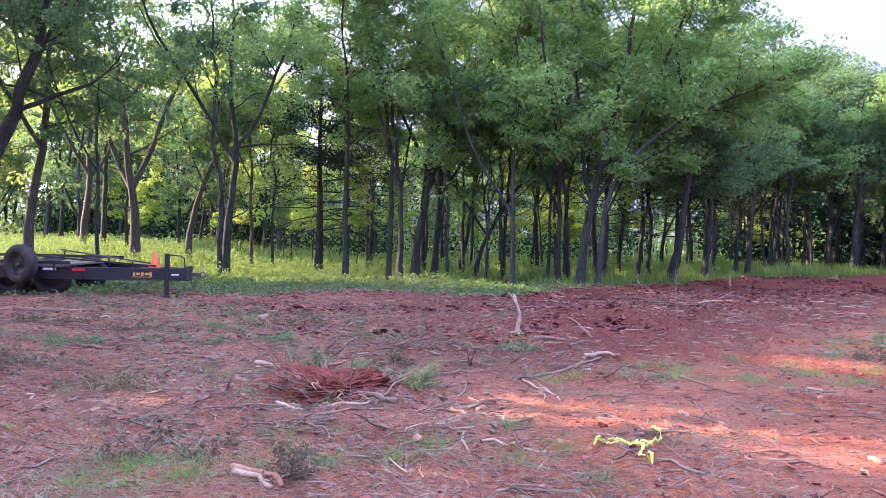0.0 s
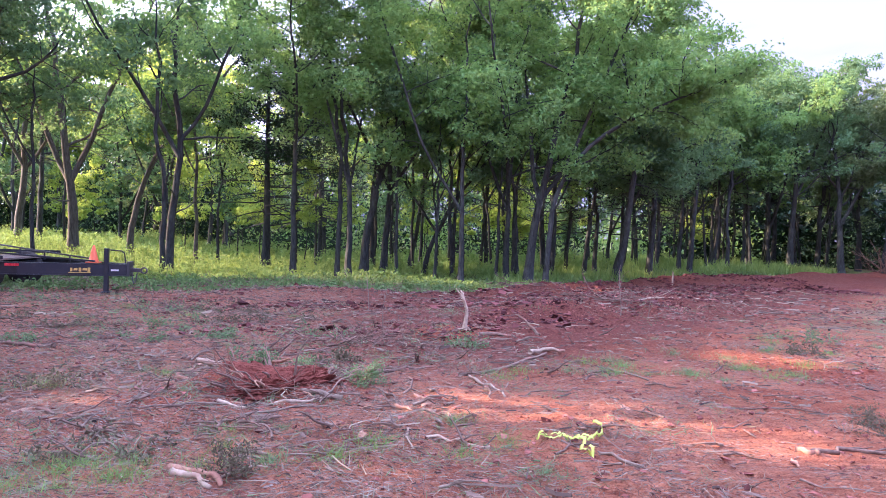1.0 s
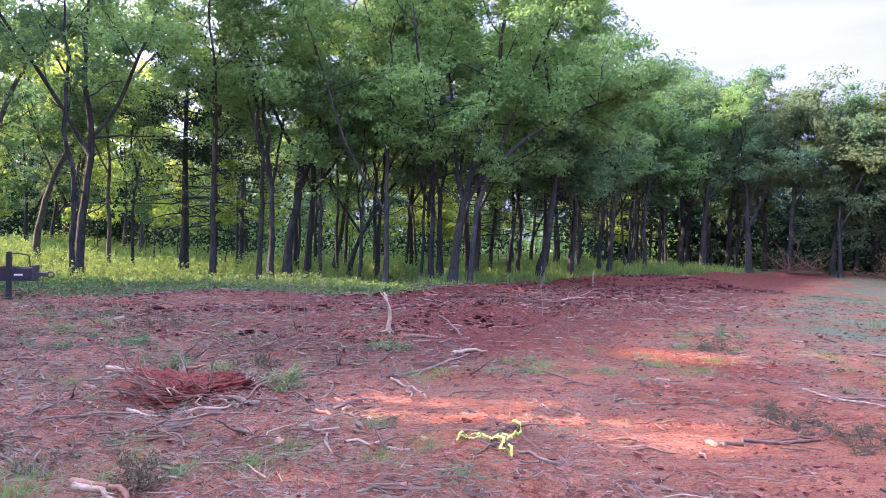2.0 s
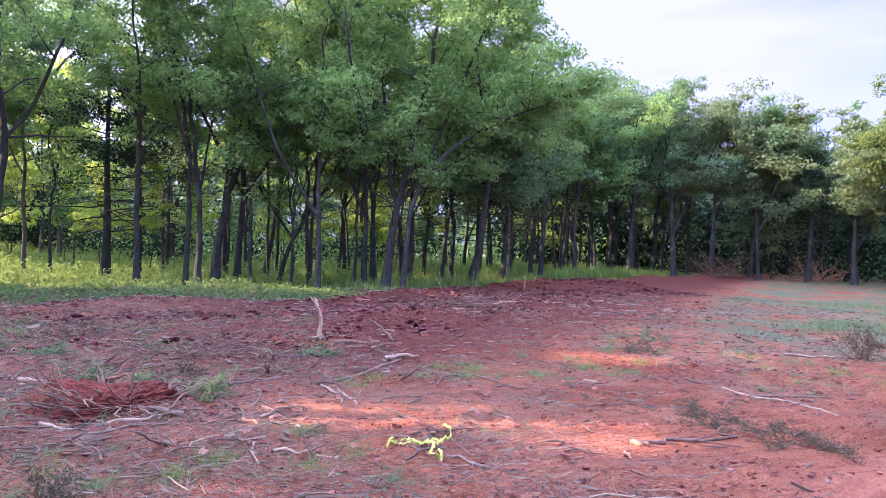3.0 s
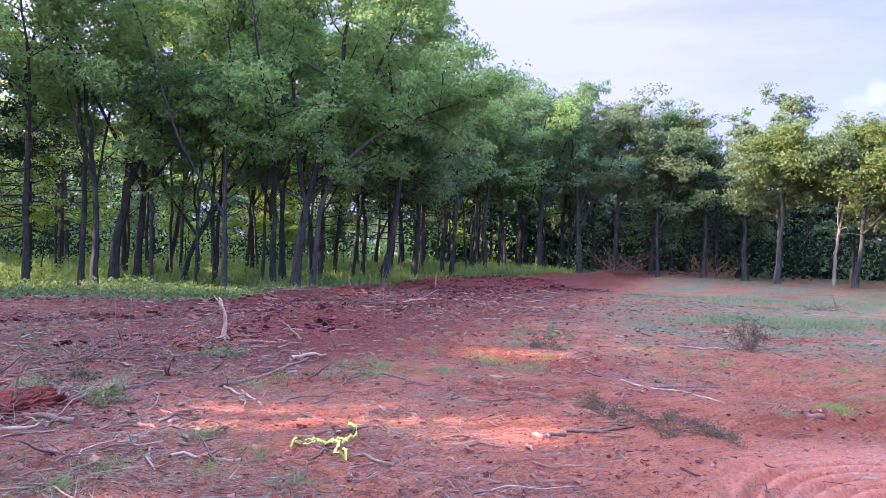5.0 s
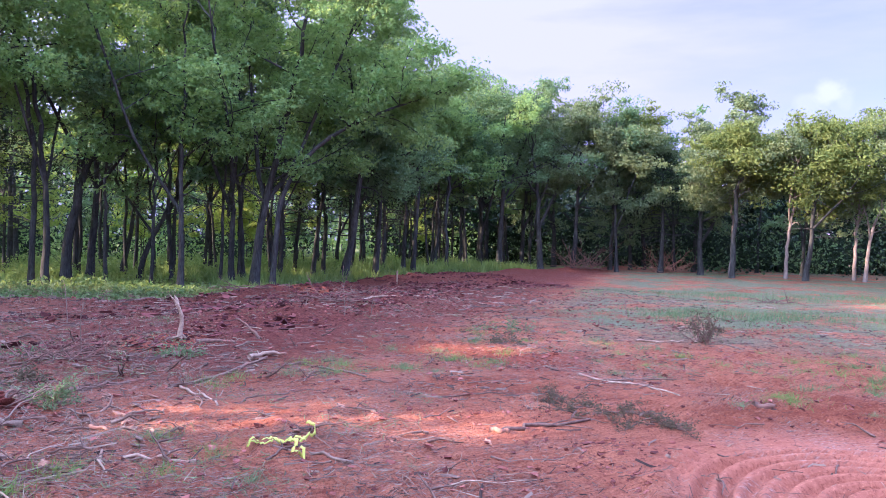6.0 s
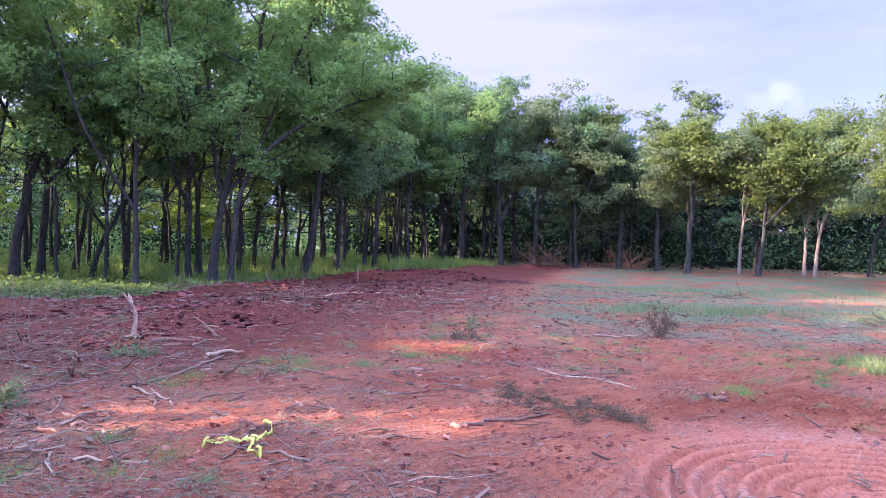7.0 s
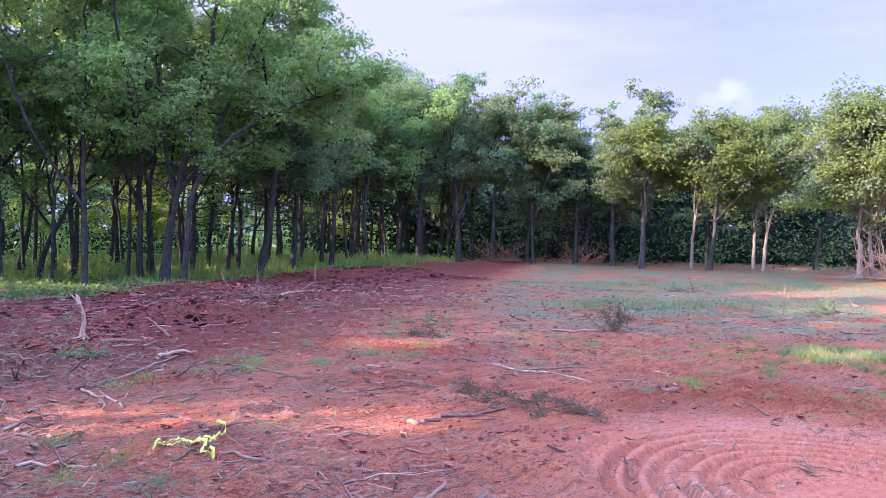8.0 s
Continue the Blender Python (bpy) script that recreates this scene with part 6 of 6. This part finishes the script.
def tufts():
    rng = np.random.default_rng(61)
    meshes = []
    for k in range(6):
        n = 110
        r = np.abs(rng.normal(size=n)) * 0.13
        a = rng.uniform(0, 6.283, n)
        v, q = blades(rng, np.zeros(n), np.zeros(n), 0.062, 0.0042, 1.6)
        v = v.reshape(n, 4, 3) - np.array([0, 0, gz(0, 0)])
        v = v + np.stack([r * np.cos(a), r * np.sin(a), np.zeros(n)], -1)[:, None, :]
        meshes.append(v.reshape(-1, 3))
    lime = []
    for k in range(3):
        n = 190
        r, a = np.abs(rng.normal(size=n)) * 0.17, rng.uniform(0, 6.283, n)
        v, q = blades(rng, np.zeros(n), np.zeros(n), 0.15, 0.006, 1.1)
        v = v.reshape(n, 4, 3) - np.array([0, 0, gz(0, 0)]) + np.stack([r * np.cos(a), r * np.sin(a), np.zeros(n)], -1)[:, None, :]
        lime.append(v.reshape(-1, 3))
    spots = []
    for cx, cy, sx, sy, n in ((-1.5, 5.0, 0.9, 0.4, 16), (2.3, 7.9, 0.5, 0.4, 12), (3.1, 7.9, 0.5, 0.3, 8), (-4.0, 12.4, 1.6, 1.0, 18), (-2.9, 7.0, 0.9, 0.7, 12), (-2.2, 4.0, 0.5, 0.3, 8),
                              (0.0, 5.1, 0.7, 0.3, 9), (4.4, 7.9, 0.3, 0.2, 7), (6.3, 4.7, 0.4, 0.4, 8), (7.0, 3.6, 0.6, 0.5, 9), (5.8, 9.4, 1.0, 0.7, 14), (7.5, 6.0, 0.8, 0.6, 14), (6.5, 7.5, 0.9, 0.6, 12)):
        for _ in range(n):
            spots.append((cx + rng.normal() * sx, cy + rng.normal() * sy))
    joined = {}
    for x, y in spots:
        k = rng.integers(0, 6)
        joined.setdefault(k % 2, []).append(placed(rng, meshes[k], x, y, rng.uniform(0.6, 1.35), 0.9))
    for k, mat, label in ((0, GRASS_PALE, "small pale green tufts of grass growing in the clay"), (1, GRASS_FIELD, "small bright green tufts of grass growing in the clay")):
        v = np.concatenate(joined[k])
        tagged(new("grass_tufts", quad_mesh("grass_tufts", v, np.arange(len(v)).reshape(-1, 4), mat, False)), label, "grass", kind="stuff")
    v = np.concatenate([placed(rng, lime[rng.integers(0, 3)], 9.3 + rng.normal() * 1.0, 5.2 + rng.normal() * 0.6, rng.uniform(0.4, 1.1), 0.7) for _ in range(24)])
    tagged(new("tall_grass", quad_mesh("tall_grass", v, np.arange(len(v)).reshape(-1, 4), GRASS_SHADE, False)), "soft green grass clump beside bare clay", "grass", kind="stuff")
    v = np.concatenate([placed(rng, lime[rng.integers(0, 3)], 9.3 + rng.normal() * 0.4, 5.0 + rng.normal() * 0.25, rng.uniform(0.4, 1.3), 0.8) for _ in range(7)])
    tagged(new("tall_grass", quad_mesh("tall_grass", v, np.arange(len(v)).reshape(-1, 4), GRASS_LIME_SUNLIT, False)), "tall grass coloured a sunlit lime green", "grass", kind="stuff")


tufts()


def loose_sticks():
    rng = np.random.default_rng(62)
    kinds = []
    for k in range(8):
        s = Shape()
        length = rng.uniform(0.25, 0.7)
        p = wavy(rng, (-length / 2, 0, 0.006), (length / 2, 0, 0.006), 6, 0.035)
        s.tube(p, np.linspace(rng.uniform(0.004, 0.008), 0.002, 6), 5)
        if k % 2:
            q = bezier_path(p[3], np.array([0.7, rng.choice((-0.6, 0.6)), 0.1]), length * 0.35, -0.1, 0.1, rng, 3)
            s.tube(q, np.linspace(0.006, 0.002, 4), 4)
        kinds.append(s.mesh("fallen_stick", (WOOD_GREY, WOOD_BROWN, WOOD_PALE, WOOD_BROWN)[k % 4]))
    for k in range(299):
        x, y = (rng.uniform(-5.5, 11), 2.9 + 14 * rng.uniform(0, 1) ** 1.3) if k % 5 else (rng.uniform(6, 17), rng.uniform(8, 19))
        if x > 3 and y < 8 and rng.uniform() < 0.6:
            continue
        ob = new("fallen_stick", kinds[rng.integers(0, 8)])
        s = rng.uniform(0.35, 1.0) * (1 + 0.04 * y)
        ob.matrix_basis = Matrix.LocRotScale((x, y, gz(x, y) + 0.008), Euler((rng.normal() * 0.06, rng.normal() * 0.06, rng.uniform(0, 6.283))), (s, s, s))
        tagged(ob, "thin broken stick lying loose on the clay", "stick", "loose sticks on the clay")


loose_sticks()


def strew(meshes, name, label, category, group, count, seed, low, high, spot, sink=0.0, tilt=0.1):
    rng = np.random.default_rng(seed)
    made = 0
    while made < count:
        x, y = spot(rng)
        if x > 2.9 and y < 6 and rng.uniform() < 0.7:
            continue
        ob = new(name, meshes[rng.integers(0, len(meshes))])
        s = rng.uniform(low, high) * (1 + 0.03 * y)
        ob.matrix_basis = Matrix.LocRotScale((x, y, gz(x, y) - sink), Euler((rng.normal() * tilt, rng.normal() * tilt, rng.uniform(0, 6.283))), (s, s, s))
        tagged(ob, label, category, group)
        made += 1


def debris():
    rng = np.random.default_rng(65)
    chips, roots, mats = [], [], []
    for k in range(7):
        # split chips of bark and wood: an uneven wedge
        n = 7
        u = np.linspace(-1, 1, n)
        w = 0.022 * (1.05 - np.abs(u) ** 1.6) * rng.uniform(0.7, 1.3, n) + 0.003
        v = []
        for i in range(n):
            x, off = u[i] * 0.065, rng.normal() * 0.004
            h = 0.007 + 0.004 * rng.uniform()
            v += [(x, off - w[i], 0), (x, off + w[i], 0.002), (x + 0.004 * rng.normal(), off + w[i] * 0.7, h), (x + 0.004 * rng.normal(), off - w[i] * 0.8, h * 1.2)]
        q = [(a * 4 + b, a * 4 + (b + 1) % 4, a * 4 + 4 + (b + 1) % 4, a * 4 + 4 + b) for a in range(n - 1) for b in range(4)]
        q += [(0, 3, 2, 1), ((n - 1) * 4, (n - 1) * 4 + 1, (n - 1) * 4 + 2, (n - 1) * 4 + 3)]
        chips.append(quad_mesh("wood_chip", v, q, (WOOD_FRESH, WOOD_BROWN, WOOD_BROWN, WOOD_GREY)[k % 4], False))
        # torn root pieces with side shoots
        s = Shape()
        p = bezier_path((-0.14, 0, 0.012), (1, 0, 0.25), 0.3, -0.5, 0.22, rng, 6)
        p[:, 2] = np.maximum(p[:, 2], 0.006)
        s.tube(p, np.linspace(0.011, 0.003, 7), 5)
        for _ in range(4):
            i = rng.integers(1, 5)
            d = rng.normal(size=3)
            d[2] = abs(d[2]) * 0.6
            g = bezier_path(p[i], d / np.linalg.norm(d), rng.uniform(0.06, 0.16), -0.4, 0.25, rng, 3)
            g[:, 2] = np.maximum(g[:, 2], 0.003)
            s.tube(g, np.linspace(0.006, 0.002, 4), 4)
        roots.append(s.mesh("root_piece", (WOOD_BROWN, WOOD_BROWN, WOOD_GREY, WOOD_BROWN)[k % 4]))
        m = 90
        r, a = np.abs(rng.normal(size=m)) * 0.16, rng.uniform(0, 6.283, m)
        v, q = blades(rng, np.zeros(m), np.zeros(m), 0.022, 0.0035, 5.0)
        v = v.reshape(m, 4, 3) - np.array([0, 0, gz(0, 0)]) + np.stack([r * np.cos(a) * 1.5, r * np.sin(a), np.full(m, 0.004)], -1)[:, None, :]
        mats.append(v.reshape(-1, 3))

    def around(r):
        if r.uniform() < 0.55:
            return r.normal() * 1.6 - 1.0, 5.0 + abs(r.normal()) * 2.6
        return r.uniform(-5.5, 6), 3.1 + 11 * r.uniform() ** 1.3

    strew(chips, "wood_chip", "split chip of wood and bark on the clay", "wood chip", "wood chips on the clay", 230, 1, 0.35, 1.1, around, 0.0, 0.15)
    strew(roots, "root_piece", "torn piece of root lying on the clay", "root", "root pieces on the clay", 260, 2, 0.4, 1.15, around, 0.003, 0.05)
    for mat, label, count in ((DRY_STRAW, "flattened mats of dry straw on the clay", 230), (GRASS_PALE, "flattened mats of wilted grey-green grass", 150)):
        bits = []
        for _ in range(count):
            x, y = (rng.normal() * 2.4 - 1.6, 3.4 + abs(rng.normal()) * 3.4) if rng.uniform() < 0.7 else (rng.uniform(-7, 8), rng.uniform(6, 15))
            bits.append(placed(rng, mats[rng.integers(0, len(mats))], x, y, rng.uniform(0.8, 2.0) * (1 + 0.03 * y)))
        v = np.concatenate(bits)
        tagged(new("straw", quad_mesh("straw", v, np.arange(len(v)).reshape(-1, 4), mat, False)), label, "straw", kind="stuff")


debris()


# ---------------------------------------------------------------- fine litter
def litter():
    rng = np.random.default_rng(63)
    n = 17000
    x, y = rng.uniform(-9, 16, n * 4), 2.6 + 17 * rng.uniform(0, 1, n * 4) ** 1.35
    dens = 0.10 + 0.9 * smooth(lumps(x, y, 0.62, 4, 101), -0.05, 0.45) + 0.35 * smooth(-x, -3, 2)
    clean = np.exp(-(((x - 2.4) / 1.6) ** 2 + ((y - 5.4) / 0.8) ** 2)) + smooth(x, 3.2, 4.2) * (1 - smooth(y, 4.6, 6.0)) + 0.7 * smooth(x - 0.5 * y, 2.0, 4.5)
    keep = rng.uniform(0, 1, x.size) < dens * (1 - 0.62 * np.clip(clean, 0, 1))
    x, y = x[keep][:n], y[keep][:n]
    n = len(x)
    z = ground_z(x, y)
    az = np.where(rng.uniform(0, 1, n) < 0.5, rng.normal(size=n) * 0.5, rng.uniform(0, 3.14, n))
    length = (0.03 + rng.exponential(0.07, n)) * (0.9 + 0.02 * y)
    d = np.stack([np.cos(az), np.sin(az), rng.normal(size=n) * 0.10], -1) * length[:, None] / 2
    w = (0.0012 + rng.exponential(0.0016, n))[:, None] * (0.6 + 0.08 * y)[:, None]
    side = np.stack([-np.sin(az), np.cos(az), np.zeros(n)], -1) * w
    up = np.array([0, 0, 1.0]) * w
    mid = np.stack([x, y, z + 0.006], -1)
    mid2 = mid + side * rng.normal(size=(n, 1)) * 3
    rings = [(mid - d), mid2, (mid + d)]
    v = np.stack([r + o for r in rings for o in (side, -side, up * 1.6)], 1).reshape(-1, 3)
    base = np.arange(n)[:, None] * 9
    cells = np.array([(k * 3 + j, k * 3 + (j + 1) % 3, k * 3 + 3 + (j + 1) % 3, k * 3 + 3 + j) for k in range(2) for j in range(3)])
    q = (base[:, :, None] + cells[None]).reshape(-1, 4)
    tagged(new("wood_litter", quad_mesh("wood_litter", v, q, SCRAPS, False)), "straw, twigs and bark shreds strewn over the clay", "litter", kind="stuff")
    # straw and shredded bark, flat on the clay
    m = 56000
    x, y = rng.uniform(-9, 16, m * 4), 2.6 + 19 * rng.uniform(0, 1, m * 4) ** 1.5
    dens = 0.10 + 0.7 * smooth(lumps(x, y, 0.75, 4, 131), -0.1, 0.4) + 0.6 * smooth(-x, -1.5, 1.5)
    clean = np.exp(-(((x - 2.4) / 1.6) ** 2 + ((y - 5.4) / 0.8) ** 2)) + smooth(x, 3.2, 4.2) * (1 - smooth(y, 4.6, 6.0)) + 0.7 * smooth(x - 0.5 * y, 2.0, 4.5)
    keep = rng.uniform(0, 1, x.size) < dens * (1 - 0.72 * np.clip(clean, 0, 1))
    x, y = x[keep][:m], y[keep][:m]
    m = len(x)
    az = rng.uniform(0, 6.283, m)
    length, wide = rng.uniform(0.015, 0.11, m) * (0.75 + 0.025 * y), rng.uniform(0.002, 0.0068, m) * (0.5 + 0.08 * y)
    tilt, roll = rng.normal(size=m) * 0.22, rng.normal(size=m) * 0.6
    d = np.stack([np.cos(az), np.sin(az), tilt], -1) * (length / 2)[:, None]
    e = np.stack([-np.sin(az), np.cos(az), roll], -1) * (wide / 2)[:, None]
    c = np.stack([x, y, ground_z(x, y) + 0.008 + 0.5 * np.abs(tilt) * length], -1)
    v = np.stack([c - d - e, c + d - e * 0.4, c + d + e * 0.4, c - d + e], 1).reshape(-1, 3)
    tagged(new("straw_litter", quad_mesh("straw_litter", v, np.arange(m * 4).reshape(-1, 4), SCRAPS, False)), "dry straw and shredded bark over the clay", "litter", kind="stuff")
    # clods
    n = 24000
    x, y = rng.uniform(-7, 13, n * 3), 2.3 + 16 * rng.uniform(0, 1, n * 3) ** 1.5
    heap = sum(np.exp(-((np.hypot(x - mx, y - my) / (mr * 1.3)) ** 2)) for mx, my, mr, mh in MOUNDS)
    keep = rng.uniform(0, 1, x.size) < (0.22 + 0.8 * heap + 0.4 * smooth(lumps(x, y, 0.9, 3, 111), 0.0, 0.4)) * smooth(np.hypot(x - 4.45, y - 2.4), 1.3, 1.9)
    x, y = x[keep][:n], y[keep][:n]
    n = len(x)
    s = np.minimum(0.024, 0.003 + rng.exponential(0.0050, n)) * (0.8 + 0.06 * y)
    c = np.stack([x, y, ground_z(x, y) + s * 0.25], -1)
    cube = np.array([(i, j, k) for k in (-1, 1) for j in (-1, 1) for i in (-1, 1)], float)
    v = c[:, None, :] + (cube[None] * 0.55 + rng.normal(size=(n, 8, 3)) * 0.5) * s[:, None, None] * np.array([1.1, 1.1, 0.55])
    cells = np.array([(0, 2, 3, 1), (4, 5, 7, 6), (0, 1, 5, 4), (2, 6, 7, 3), (0, 4, 6, 2), (1, 3, 7, 5)])
    q = (np.arange(n)[:, None, None] * 8 + cells[None]).reshape(-1, 4)
    tagged(new("clay_clods", quad_mesh("clay_clods", v.reshape(-1, 3), q, CLAY_CLODS, False)), "small crumbled lumps of red clay", "clods", kind="stuff")


litter()


def turned_clay():
    rng = np.random.default_rng(64)
    n = 11000
    x, y = rng.uniform(-5, 15, n * 5), rng.uniform(9.5, 27, n * 5)
    e = grass_edge(x) - y
    keep = (e > 0.2) & (e < 7.5) & (lumps(x, y, 0.5, 3, 141) + rng.uniform(-0.5, 0.5, x.size) - 0.8 * smooth(-x, -2.5, 3) > -0.05)
    x, y = x[keep][:n], y[keep][:n]
    n = len(x)
    s = np.minimum(0.09, 0.010 + rng.exponential(0.014, n))
    c = np.stack([x, y, ground_z(x, y) + s * 0.15], -1)
    cube = np.array([(i, j, k) for k in (-1, 1) for j in (-1, 1) for i in (-1, 1)], float)
    v = c[:, None, :] + (cube[None] * 0.6 + rng.normal(size=(n, 8, 3)) * 0.45) * s[:, None, None] * np.array([1.3, 1, 0.6])
    cells = np.array([(0, 2, 3, 1), (4, 5, 7, 6), (0, 1, 5, 4), (2, 6, 7, 3), (0, 4, 6, 2), (1, 3, 7, 5)])
    q = (np.arange(n)[:, None, None] * 8 + cells[None]).reshape(-1, 4)
    tagged(new("turned_clods", quad_mesh("turned_clods", v.reshape(-1, 3), q, TURNED_CLODS, False)), "dark red clods of freshly turned clay", "clods", kind="stuff")


turned_clay()
